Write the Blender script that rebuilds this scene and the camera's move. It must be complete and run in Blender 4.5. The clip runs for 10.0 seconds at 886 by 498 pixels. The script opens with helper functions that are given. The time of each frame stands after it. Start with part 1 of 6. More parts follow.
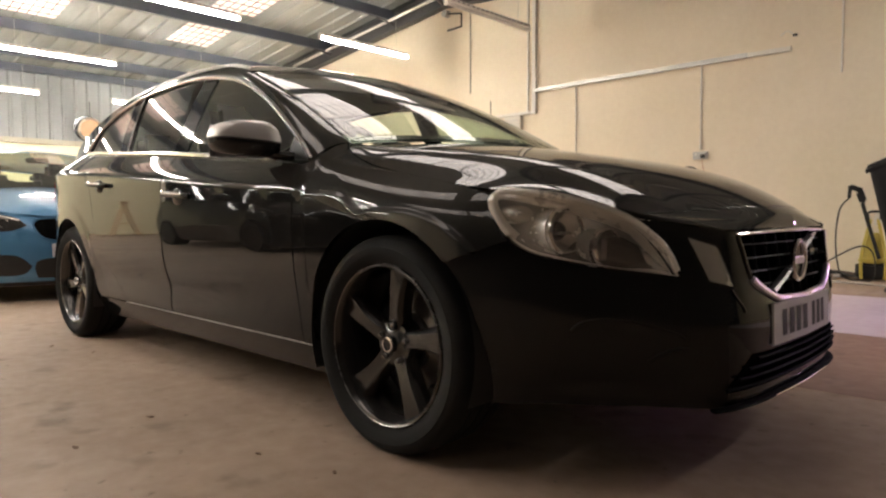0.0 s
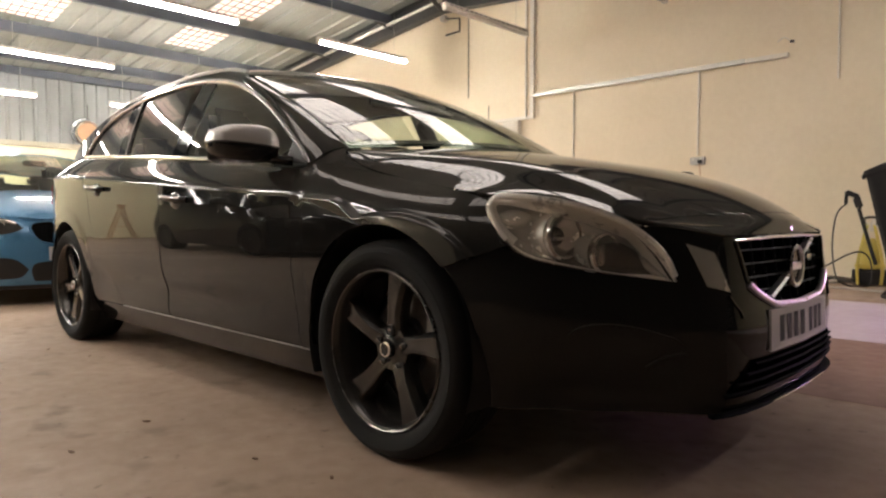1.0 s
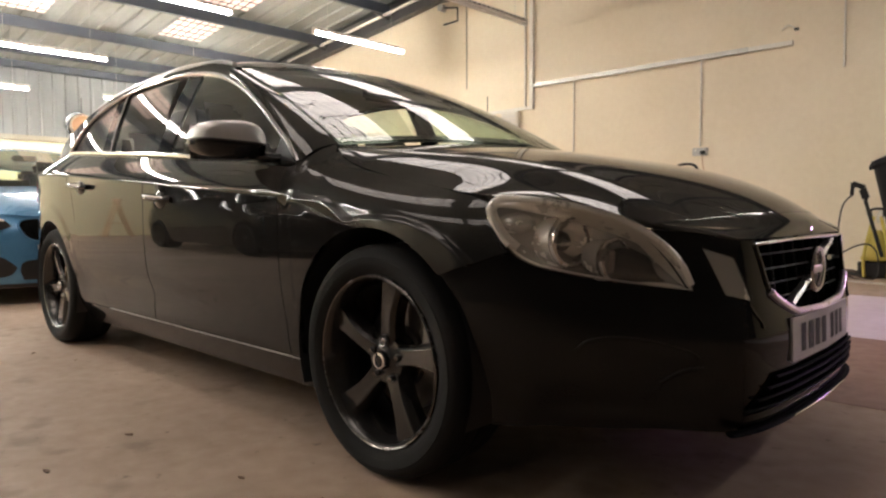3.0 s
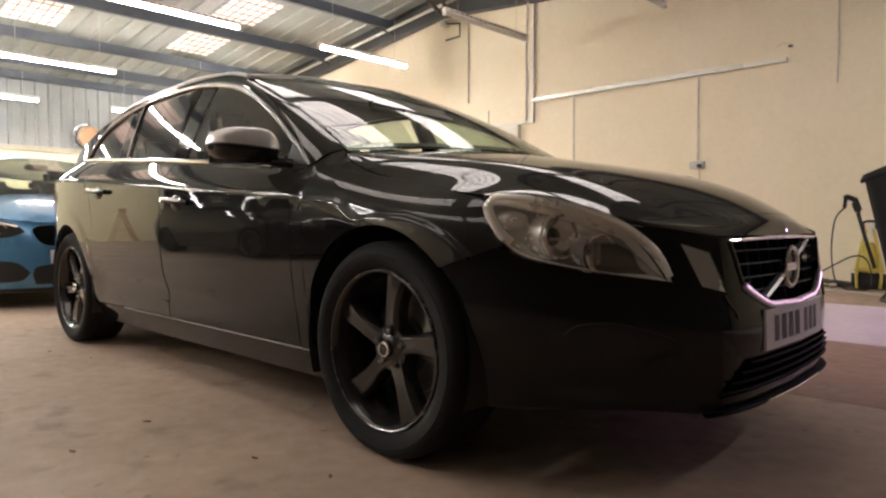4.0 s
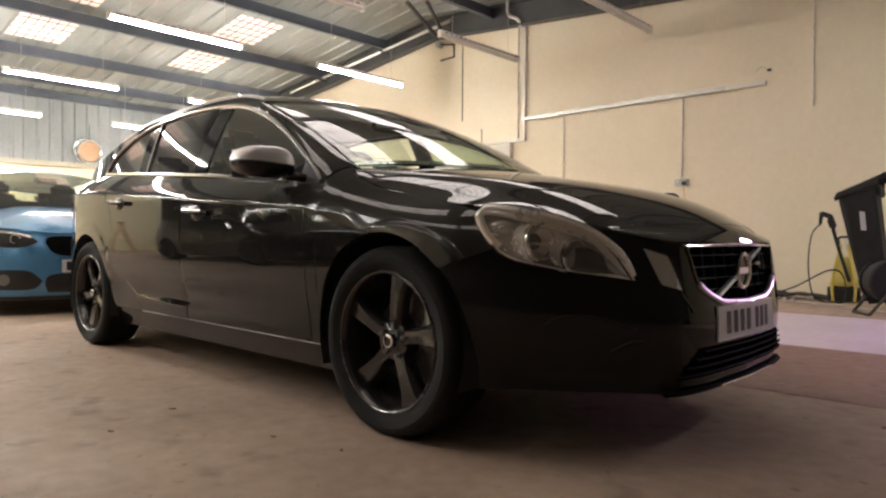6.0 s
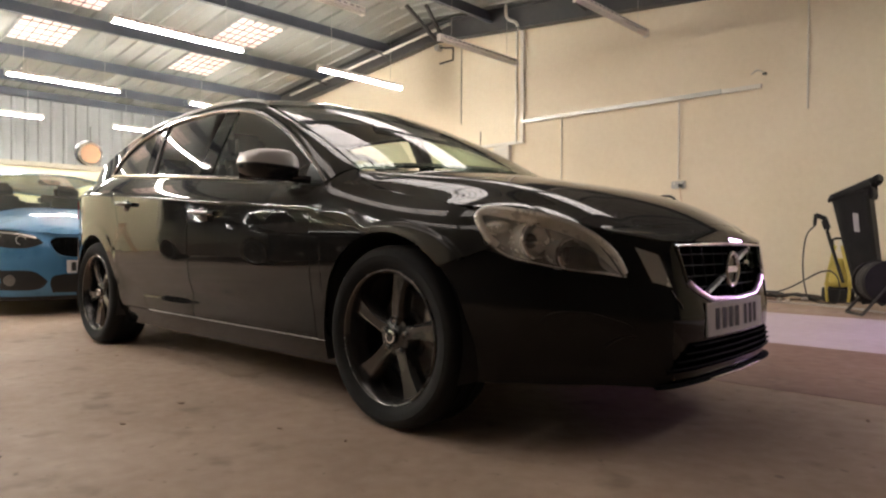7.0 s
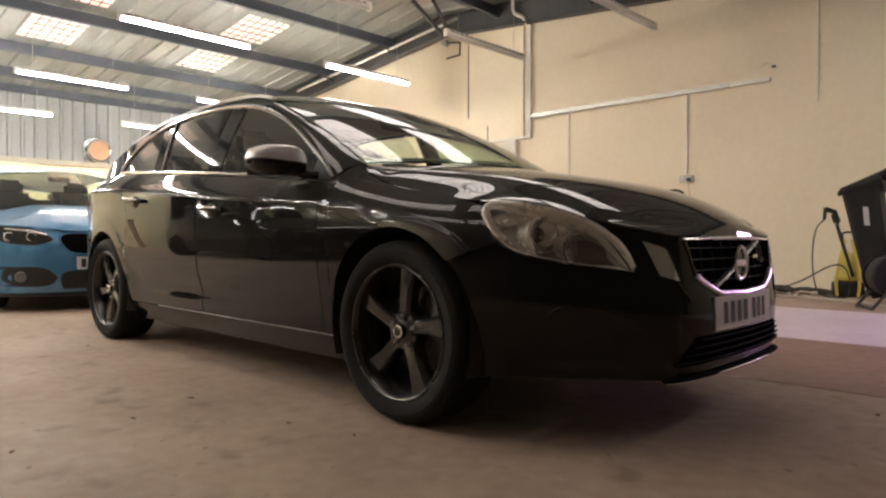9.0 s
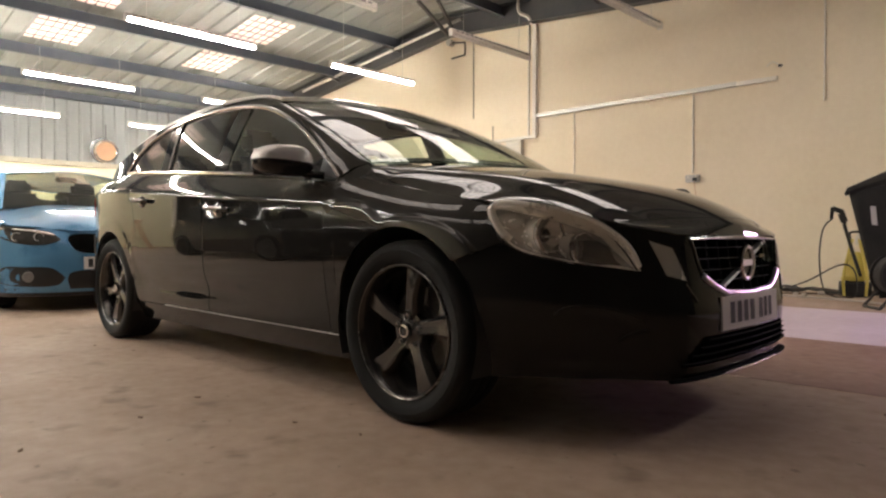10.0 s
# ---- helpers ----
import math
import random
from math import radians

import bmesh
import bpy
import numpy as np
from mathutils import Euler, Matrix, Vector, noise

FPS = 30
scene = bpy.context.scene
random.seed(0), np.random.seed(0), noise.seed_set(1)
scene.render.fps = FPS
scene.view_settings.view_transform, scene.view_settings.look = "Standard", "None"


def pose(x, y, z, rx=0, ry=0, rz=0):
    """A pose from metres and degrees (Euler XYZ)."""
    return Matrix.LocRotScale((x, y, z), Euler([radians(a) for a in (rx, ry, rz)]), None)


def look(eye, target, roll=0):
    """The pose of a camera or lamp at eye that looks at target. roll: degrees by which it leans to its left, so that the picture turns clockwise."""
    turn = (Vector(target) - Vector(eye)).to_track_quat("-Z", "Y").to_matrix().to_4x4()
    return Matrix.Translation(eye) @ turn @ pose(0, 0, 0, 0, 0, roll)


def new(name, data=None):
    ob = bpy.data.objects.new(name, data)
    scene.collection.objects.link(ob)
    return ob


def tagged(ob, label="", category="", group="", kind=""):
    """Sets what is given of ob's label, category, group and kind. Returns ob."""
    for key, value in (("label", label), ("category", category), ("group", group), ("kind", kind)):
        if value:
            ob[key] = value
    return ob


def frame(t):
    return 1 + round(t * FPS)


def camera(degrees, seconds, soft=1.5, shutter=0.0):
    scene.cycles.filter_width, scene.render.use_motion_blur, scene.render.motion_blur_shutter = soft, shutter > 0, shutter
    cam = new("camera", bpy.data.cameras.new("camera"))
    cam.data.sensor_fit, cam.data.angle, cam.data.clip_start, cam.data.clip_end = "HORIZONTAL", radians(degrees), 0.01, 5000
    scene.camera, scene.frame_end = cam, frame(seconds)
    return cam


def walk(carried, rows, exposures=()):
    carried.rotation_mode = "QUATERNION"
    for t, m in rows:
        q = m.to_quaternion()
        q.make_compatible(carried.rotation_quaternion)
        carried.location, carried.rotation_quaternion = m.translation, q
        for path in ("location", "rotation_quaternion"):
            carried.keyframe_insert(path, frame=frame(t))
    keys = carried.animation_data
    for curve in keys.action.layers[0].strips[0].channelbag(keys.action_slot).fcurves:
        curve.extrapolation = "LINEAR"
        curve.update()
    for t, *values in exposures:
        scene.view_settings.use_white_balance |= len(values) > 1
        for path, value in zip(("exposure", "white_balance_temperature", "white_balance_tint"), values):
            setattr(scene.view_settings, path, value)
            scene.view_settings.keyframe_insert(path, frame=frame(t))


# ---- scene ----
cam = camera(67.88, 10.0, soft=2.3)
PATH = [
    (0, (1.4699, -2.1422, 0.7000), (-0.6223, 0.0024, 0.5473), -0.21),
    (0.5, (1.4680, -2.1419, 0.7007), (-0.6178, 0.0096, 0.5594), -0.11),
    (1, (1.4686, -2.1437, 0.7019), (-0.6158, 0.0098, 0.5683), -0.02),
    (1.5, (1.4584, -2.1337, 0.7053), (-0.6240, 0.0217, 0.5710), -0.04),
    (2, (1.3885, -2.0602, 0.7239), (-0.6868, 0.1001, 0.5614), -0.31),
    (2.5, (1.3621, -2.0260, 0.7442), (-0.7165, 0.1288, 0.5531), -0.42),
    (4, (1.4882, -2.1526, 0.6909), (-0.5991, -0.0007, 0.5794), -0.01),
    (4.5, (1.5331, -2.2050, 0.6817), (-0.5470, -0.0454, 0.5870), 0.15),
    (5, (1.5985, -2.2798, 0.6714), (-0.4754, -0.1130, 0.6046), 0.31),
    (5.5, (1.6380, -2.3234, 0.6674), (-0.4309, -0.1516, 0.6181), 0.31),
    (7, (1.7328, -2.4340, 0.6530), (-0.3287, -0.2547, 0.6241), 0.32),
    (7.5, (1.7366, -2.4372, 0.6540), (-0.3244, -0.2575, 0.6209), 0.29),
    (8, (1.7376, -2.4376, 0.6514), (-0.3255, -0.2601, 0.6075), 0.27),
    (8.5, (1.7371, -2.4362, 0.6509), (-0.3387, -0.2708, 0.6041), 0.17),
    (9, (1.7353, -2.4367, 0.6505), (-0.3504, -0.2809, 0.6009), 0.11),
    (9.5, (1.7361, -2.4394, 0.6511), (-0.3591, -0.2929, 0.5999), 0.07),
    (10.0, (1.7344, -2.4393, 0.6499), (-0.3681, -0.2999, 0.6000), 0.07),
]
walk(cam, [(t, look(eye, target, roll)) for t, eye, target, roll in PATH], exposures=[(0.0, 1.58, 6500, 10), (2.5, 1.61, 6450, 10), (4.0, 1.62, 6310, 10), (7.5, 1.52, 6340, 10), (10.0, 1.51, 6480, 10)])

# ---- light ----
world = bpy.data.worlds.new("world")
scene.world = world
world.use_nodes = True
wn, wl = world.node_tree.nodes, world.node_tree.links
sky = wn.new("ShaderNodeTexSky")
sky.sky_type, sky.sun_disc = "NISHITA", False
sky.sun_elevation, sky.sun_rotation = radians(35), radians(60)
wl.new(sky.outputs[0], wn["Background"].inputs[0])
wn["Background"].inputs[1].default_value = 0.10


# ---- materials ----
def material(name, colour, rough=0.5, metal=0.0, second=None, scale=6.0, fine=60.0, bump=0.0, coat=0.0,
             rough_spread=0.15, amount=0.5, stretch=(1, 1, 1), shine=0.5, spots=None, top_haze=None):
    """A surface with broad stains, fine grain and a little relief, in metres."""
    m = bpy.data.materials.new(name)
    m.use_nodes = True
    n, l = m.node_tree.nodes, m.node_tree.links
    b = n["Principled BSDF"]
    at = n.new("ShaderNodeTexCoord")
    mp = n.new("ShaderNodeMapping")
    mp.inputs["Scale"].default_value = stretch
    l.new(at.outputs["Object"], mp.inputs[0])
    big, small = n.new("ShaderNodeTexNoise"), n.new("ShaderNodeTexNoise")
    for t, s, d in ((big, scale, 6), (small, fine, 4)):
        t.inputs["Scale"].default_value, t.inputs["Detail"].default_value = s, d
        l.new(mp.outputs[0], t.inputs["Vector"])
    both_ = n.new("ShaderNodeMath")
    both_.operation = "MULTIPLY_ADD"
    both_.inputs[1].default_value = 0.35
    l.new(small.outputs[0], both_.inputs[0])
    half = n.new("ShaderNodeMath")
    half.operation = "MULTIPLY"
    half.inputs[1].default_value = 0.65
    l.new(big.outputs[0], half.inputs[0])
    l.new(half.outputs[0], both_.inputs[2])
    ramp = n.new("ShaderNodeMapRange")
    ramp.inputs[1].default_value, ramp.inputs[2].default_value = 0.5 - 0.2, 0.5 + 0.2
    l.new(both_.outputs[0], ramp.inputs[0])
    mix = n.new("ShaderNodeMix")
    mix.data_type = "RGBA"
    second = second or tuple(c * (1 - 0.3 * amount) for c in colour)
    mix.inputs[6].default_value = (*colour, 1)
    mix.inputs[7].default_value = (*second, 1)
    l.new(ramp.outputs[0], mix.inputs[0])
    colour_out = mix.outputs[2]
    for spot_scale, low, high, deep in spots or ():
        patchy, cut, over = n.new("ShaderNodeTexNoise"), n.new("ShaderNodeMapRange"), n.new("ShaderNodeMix")
        patchy.inputs["Scale"].default_value, patchy.inputs["Detail"].default_value = spot_scale, 3
        l.new(mp.outputs[0], patchy.inputs["Vector"])
        cut.inputs[1].default_value, cut.inputs[2].default_value, cut.inputs[4].default_value = low, high, deep
        l.new(patchy.outputs[0], cut.inputs[0])
        over.data_type = "RGBA"
        over.inputs[7].default_value = (*[c * 0.35 for c in second], 1)
        l.new(cut.outputs[0], over.inputs[0])
        l.new(colour_out, over.inputs[6])
        colour_out = over.outputs[2]
    # Upturned faces get a paler tone: haze put into the colour, besides dust.
    if top_haze:
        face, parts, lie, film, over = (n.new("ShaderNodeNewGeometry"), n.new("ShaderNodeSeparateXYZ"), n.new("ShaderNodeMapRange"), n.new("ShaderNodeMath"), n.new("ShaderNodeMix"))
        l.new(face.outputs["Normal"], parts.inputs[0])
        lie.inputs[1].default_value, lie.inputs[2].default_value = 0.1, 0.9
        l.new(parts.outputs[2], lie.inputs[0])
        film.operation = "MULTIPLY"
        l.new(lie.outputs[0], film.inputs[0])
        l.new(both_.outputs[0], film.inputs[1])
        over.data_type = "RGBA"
        over.inputs[7].default_value = (*top_haze, 1)
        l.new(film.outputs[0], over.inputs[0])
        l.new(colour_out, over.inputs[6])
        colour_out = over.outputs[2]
    l.new(colour_out, b.inputs["Base Color"])
    rr = n.new("ShaderNodeMapRange")
    rr.inputs[3].default_value, rr.inputs[4].default_value = max(0.0, rough - rough_spread / 2), min(1.0, rough + rough_spread / 2)
    l.new(ramp.outputs[0], rr.inputs[0])
    l.new(rr.outputs[0], b.inputs["Roughness"])
    b.inputs["Metallic"].default_value = metal
    b.inputs["Specular IOR Level"].default_value = shine
    b.inputs["Coat Weight"].default_value = coat
    b.inputs["Coat Roughness"].default_value = 0.028
    b.inputs["Coat IOR"].default_value = 1.36
    if bump:
        bp = n.new("ShaderNodeBump")
        bp.inputs["Strength"].default_value, bp.inputs["Distance"].default_value = 1.0, bump
        l.new(both_.outputs[0], bp.inputs["Height"])
        l.new(bp.outputs[0], b.inputs["Normal"])
    return m


def glow(name, colour, strength):
    m = bpy.data.materials.new(name)
    m.use_nodes = True
    b = m.node_tree.nodes["Principled BSDF"]
    b.inputs["Base Color"].default_value = (*colour, 1)
    b.inputs["Emission Color"].default_value = (*colour, 1)
    b.inputs["Emission Strength"].default_value = strength
    return m


def glass(name, tint, rough=0.02, base=0.06, cloudy=0.0):
    """A thin pane: clear, tinted or clouded by a pale veil, with the gloss of its surface."""
    m = bpy.data.materials.new(name)
    m.use_nodes = True
    n, l = m.node_tree.nodes, m.node_tree.links
    clear, gloss, mix, fr = (n.new("ShaderNodeBsdfTransparent"), n.new("ShaderNodeBsdfGlossy"), n.new("ShaderNodeMixShader"), n.new("ShaderNodeLayerWeight"))
    clear.inputs[0].default_value = (*tint, 1)
    gloss.inputs["Roughness"].default_value = rough
    fr.inputs["Blend"].default_value = 0.5
    bend, gain = n.new("ShaderNodeMath"), n.new("ShaderNodeMath")
    bend.operation, gain.operation = "POWER", "MULTIPLY_ADD"
    bend.inputs[1].default_value = 4.2
    gain.inputs[1].default_value, gain.inputs[2].default_value = 0.9, base
    l.new(fr.outputs["Facing"], bend.inputs[0])
    l.new(bend.outputs[0], gain.inputs[0])
    l.new(gain.outputs[0], mix.inputs[0])
    if cloudy:
        haze, veil = n.new("ShaderNodeBsdfDiffuse"), n.new("ShaderNodeMixShader")
        haze.inputs[0].default_value = (0.82, 0.78, 0.72, 1)
        veil.inputs[0].default_value = cloudy
        l.new(clear.outputs[0], veil.inputs[1])
        l.new(haze.outputs[0], veil.inputs[2])
        l.new(veil.outputs[0], mix.inputs[1])
    else:
        l.new(clear.outputs[0], mix.inputs[1])
    l.new(gloss.outputs[0], mix.inputs[2])
    l.new(mix.outputs[0], n["Material Output"].inputs[0])
    return m


M = {
    "floor": material("dusty_concrete", (0.44, 0.322, 0.238), 0.72, second=(0.285, 0.197, 0.142), scale=0.9, fine=14, bump=0.004, rough_spread=0.3, spots=((4.5, 0.60, 0.72, 0.45), (17.0, 0.66, 0.74, 0.5))),
    # smooth pale slab with the lilac glow put into its colour
    "lilac_smooth_floor": material("smooth_pale_concrete", (0.56, 0.47, 0.52), 0.45, second=(0.47, 0.39, 0.43), scale=0.8, fine=12, bump=0.002, rough_spread=0.3),
    # slab coloured darker and redder than its neighbours
    "red_floor": material("reddish_worn_concrete", (0.275, 0.155, 0.118), 0.6, second=(0.20, 0.115, 0.088), scale=1.0, fine=14, bump=0.003, rough_spread=0.3, spots=((4.5, 0.60, 0.72, 0.4),)),
    "joint": material("joint_dirt", (0.20, 0.15, 0.115), 0.9, scale=8),
    "wall": material("cream_wall_paint", (0.81, 0.71, 0.54), 0.7, second=(0.72, 0.615, 0.45), scale=0.55, fine=18, bump=0.003, rough_spread=0.2),
    "low_wall": material("yellow_wall_paint", (0.76, 0.70, 0.50), 0.65, second=(0.68, 0.62, 0.43), scale=1.1, fine=20, bump=0.002),
    "cladding": material("cream_steel_cladding", (0.265, 0.272, 0.268), 0.5, second=(0.215, 0.221, 0.217), scale=0.8, fine=16),
    "sheet": material("grey_roof_sheet", (0.33, 0.34, 0.315), 0.6, second=(0.25, 0.26, 0.24), scale=0.7, fine=12, stretch=(0.3, 2, 1)),
    "steel": material("dark_painted_steel", (0.055, 0.065, 0.085), 0.5, second=(0.09, 0.095, 0.11), scale=3, fine=30),
    "rafter": material("grey_black_steel", (0.05, 0.052, 0.055), 0.55, second=(0.085, 0.082, 0.08), scale=2.5, fine=28),
    "galv": material("galvanised_steel", (0.56, 0.54, 0.50), 0.42, metal=0.75, second=(0.46, 0.44, 0.40), scale=5, fine=50),
    "white_plastic": material("aged_white_plastic", (0.74, 0.70, 0.62), 0.45, second=(0.66, 0.61, 0.52), scale=4),
    "lamp_body": material("white_lamp_enamel", (0.72, 0.68, 0.62), 0.45, second=(0.62, 0.58, 0.52), scale=4),
    "slot": material("slot_shadow_grey", (0.16, 0.15, 0.14), 0.7, scale=8),
    "tube": glow("lit_fluorescent_tube", (1.0, 0.955, 0.875), 62.0),
    "dead_tube": material("unlit_tube_glass", (0.70, 0.67, 0.62), 0.25, scale=4),
    "skylight": glow("translucent_roof_light", (1.0, 0.79, 0.69), 0.21),
    # unseen east roof lights glow stronger than the west ones, for the paint's reflections
    "dull_skylight": glow("dirty_translucent_roof_light", (1.0, 0.88, 0.79), 1.3),
    "clean_skylight": glow("clean_translucent_roof_light", (1.0, 0.90, 0.83), 1.6),
    "wire": material("rooflight_wire", (0.13, 0.10, 0.085), 0.7, scale=8),
    # the paint's paler upturned faces carry haze in their colour
    "paint": material("black_car_paint", (0.0085, 0.0083, 0.008), 0.16, second=(0.016, 0.015, 0.014), scale=2.2, fine=220, coat=1.0, rough_spread=0.12, shine=0.0, top_haze=(0.085, 0.079, 0.071)),
    "black_trim": material("black_trim_plastic", (0.012, 0.012, 0.012), 0.42, second=(0.022, 0.021, 0.02), scale=9, fine=160),
    "pillar_black": material("black_pillar_film", (0.006, 0.006, 0.006), 0.05, second=(0.010, 0.010, 0.010), scale=9, shine=0.35, rough_spread=0.03),
    "grille_black": material("grille_black_plastic", (0.004, 0.004, 0.004), 0.65, second=(0.006, 0.006, 0.006), scale=9, shine=0.03),
    # glossless black puts the shade of the grille and intake openings into colour
    "grille_void": material("unlit_recess_black", (0.004, 0.004, 0.004), 0.9, second=(0.006, 0.006, 0.006), scale=9, shine=0.0),
    "grille_bar": material("grille_bar_plastic", (0.008, 0.008, 0.008), 0.42, second=(0.012, 0.012, 0.012), scale=9, shine=0.2),
    "gloss_black": material("gloss_black_plastic", (0.008, 0.008, 0.009), 0.14, second=(0.014, 0.014, 0.014), scale=9),
    "chrome": material("satin_chrome", (0.78, 0.76, 0.75), 0.16, metal=1.0, second=(0.70, 0.68, 0.67), scale=9, fine=120, rough_spread=0.08),
    "satin": material("satin_silver_paint", (0.76, 0.73, 0.71), 0.32, metal=0.45, second=(0.62, 0.59, 0.57), scale=7, fine=300, coat=0.5),
    "lamp_silver": material("lamp_reflector_silver", (0.93, 0.91, 0.87), 0.24, metal=0.65, second=(0.87, 0.85, 0.81), scale=12),
    "lamp_rim": material("lamp_bright_rim", (0.92, 0.89, 0.84), 0.30, metal=0.35, second=(0.82, 0.79, 0.73), scale=12),
    "bright_trim": material("brushed_bright_trim", (0.88, 0.82, 0.86), 0.30, metal=1.0, second=(0.64, 0.60, 0.61), scale=9, fine=160),
    "lamp_dark": material("lamp_bezel_black", (0.018, 0.017, 0.016), 0.4, second=(0.05, 0.047, 0.042), scale=12, shine=0.15),
    "lamp_grey": material("lamp_bezel_grey", (0.13, 0.125, 0.115), 0.38, second=(0.20, 0.19, 0.175), scale=12),
    "tyre": material("tyre_rubber", (0.008, 0.008, 0.008), 0.8, second=(0.014, 0.0135, 0.013), scale=7, fine=90, bump=0.001, shine=0.22),
    "rim": material("anthracite_wheel_paint", (0.050, 0.047, 0.044), 0.24, metal=0.6, second=(0.043, 0.040, 0.038), scale=9, fine=30, coat=0.5, rough_spread=0.06),
    "lip": material("machined_wheel_lip", (0.15, 0.143, 0.137), 0.26, metal=1.0, second=(0.20, 0.19, 0.18), scale=14, fine=200),
    "disc": material("brake_disc_steel", (0.22, 0.21, 0.20), 0.42, metal=0.9, second=(0.15, 0.12, 0.10), scale=20, fine=200),
    "caliper": material("cast_caliper", (0.20, 0.185, 0.17), 0.5, metal=0.3, second=(0.14, 0.12, 0.10), scale=20),
    "plate": material("white_plate_plastic", (0.68, 0.66, 0.65), 0.35, second=(0.60, 0.58, 0.57), scale=8),
    "ink": material("black_plate_ink", (0.02, 0.02, 0.02), 0.5, scale=8),
    "seat": material("black_leather", (0.02, 0.02, 0.021), 0.5, second=(0.032, 0.031, 0.03), scale=8, fine=150, bump=0.001),
    "headlining": material("pale_headlining_fabric", (0.52, 0.53, 0.47), 0.9, second=(0.46, 0.47, 0.42), scale=8, fine=180, bump=0.001),
    "dash": material("charcoal_dash", (0.026, 0.025, 0.024), 0.6, scale=9, fine=150),
    # cloudy here puts a faint haze into the car glass colour
    "pane": glass("tinted_car_glass", (0.76, 0.86, 0.75), cloudy=0.035),
    "dark_pane": glass("privacy_car_glass", (0.82, 0.85, 0.81), cloudy=0.03),
    "lens": glass("clouded_lamp_lens", (0.95, 0.94, 0.92), 0.02, base=0.06, cloudy=0.07),
    "red": material("red_lamp_plastic", (0.30, 0.012, 0.012), 0.2, second=(0.20, 0.01, 0.01), scale=9),
    "blue": material("blue_car_paint", (0.10, 0.27, 0.47), 0.30, metal=0.35, second=(0.085, 0.24, 0.43), scale=2, fine=300, coat=1.0),
    "bin": material("black_bin_plastic", (0.010, 0.010, 0.010), 0.6, second=(0.024, 0.022, 0.020), scale=5, fine=60, bump=0.001, shine=0.2),
    "yellow": material("yellow_machine_plastic", (0.70, 0.56, 0.12), 0.45, second=(0.58, 0.46, 0.10), scale=6),
    "rubber": material("black_hose_rubber", (0.028, 0.026, 0.024), 0.6, second=(0.05, 0.045, 0.04), scale=12),
    "brown_cable": material("dusty_brown_cable", (0.13, 0.09, 0.065), 0.7, scale=12),
    "pale_cable": material("pale_cable", (0.48, 0.42, 0.36), 0.6, scale=12),
    "sticker": material("pale_sticker", (0.46, 0.44, 0.42), 0.6, scale=15),
    "clock_face": material("amber_clock_face", (0.40, 0.215, 0.10), 0.5, second=(0.34, 0.18, 0.085), scale=8),
    "leaf": material("dry_leaf", (0.16, 0.085, 0.045), 0.8, second=(0.09, 0.05, 0.03), scale=30),
    "orange": material("faded_orange_paint", (0.60, 0.40, 0.24), 0.5, second=(0.53, 0.35, 0.21), scale=5),
    "trim_rail": material("weathered_dado_rail", (0.40, 0.36, 0.28), 0.6, second=(0.32, 0.28, 0.21), scale=3),
    "socket": material("metal_socket_box", (0.50, 0.48, 0.45), 0.4, metal=0.5, scale=10),
    "led": glow("lilac_led_panel", (0.82, 0.48, 1.0), 21.0),
    # shade put into the colour of walls that are out of view
    "shade_wall": material("dark_block_wall", (0.07, 0.066, 0.06), 0.8, second=(0.05, 0.046, 0.042), scale=0.8, fine=18, bump=0.003),
}


# ---- small tools ----
def key(*pts):
    """A smooth curve through (at, value) pairs that never overshoots them."""
    a = np.array(sorted(pts), float)
    x, y = a[:, 0], a[:, 1]
    h = np.diff(x)
    s = np.diff(y) / h
    d = np.zeros(len(x))
    d[0], d[-1] = s[0], s[-1]
    for i in range(1, len(x) - 1):
        if s[i - 1] * s[i] > 0:
            w1, w2 = 2 * h[i] + h[i - 1], h[i] + 2 * h[i - 1]
            d[i] = (w1 + w2) / (w1 / s[i - 1] + w2 / s[i])
    xs, ys, hs, ds = x.tolist(), y.tolist(), h.tolist(), d.tolist()

    def at(q):
        if q <= xs[0]:
            return ys[0]
        if q >= xs[-1]:
            return ys[-1]
        i = 0
        while q > xs[i + 1]:
            i += 1
        t, w = (q - xs[i]) / hs[i], hs[i]
        return ((1 + 2 * t) * (1 - t) ** 2 * ys[i] + t * (1 - t) ** 2 * w * ds[i] + t * t * (3 - 2 * t) * ys[i + 1] + t * t * (t - 1) * w * ds[i + 1])

    return at


def flow(*pts):
    """A curve of even curvature through (at, value) pairs, for polished panels."""
    a = np.array(sorted(pts), float)
    x, y = a[:, 0], a[:, 1]
    n, h = len(x), np.diff(x)
    m = np.zeros((n, n))
    r = np.zeros(n)
    m[0, 0] = m[-1, -1] = 1
    for i in range(1, n - 1):
        m[i, i - 1 : i + 2] = h[i - 1], 2 * (h[i - 1] + h[i]), h[i]
        r[i] = 6 * ((y[i + 1] - y[i]) / h[i] - (y[i] - y[i - 1]) / h[i - 1])
    k = np.linalg.solve(m, r).tolist()
    xs, ys, hs = x.tolist(), y.tolist(), h.tolist()

    def at(q):
        q = min(max(q, xs[0]), xs[-1])
        i = 0
        while i < n - 2 and q > xs[i + 1]:
            i += 1
        p, t = xs[i + 1] - q, q - xs[i]
        return (k[i] * p ** 3 + k[i + 1] * t ** 3) / (6 * hs[i]) + (ys[i] / hs[i] - k[i] * hs[i] / 6) * p + (ys[i + 1] / hs[i] - k[i + 1] * hs[i] / 6) * t

    return at


def ease(t):
    t = max(0.0, min(1.0, t))
    return t * t * (3 - 2 * t)


def mixed(a, b, t):
    return a + (b - a) * t


def steps(a, b, n):
    return [a + (b - a) * i / n for i in range(n + 1)]


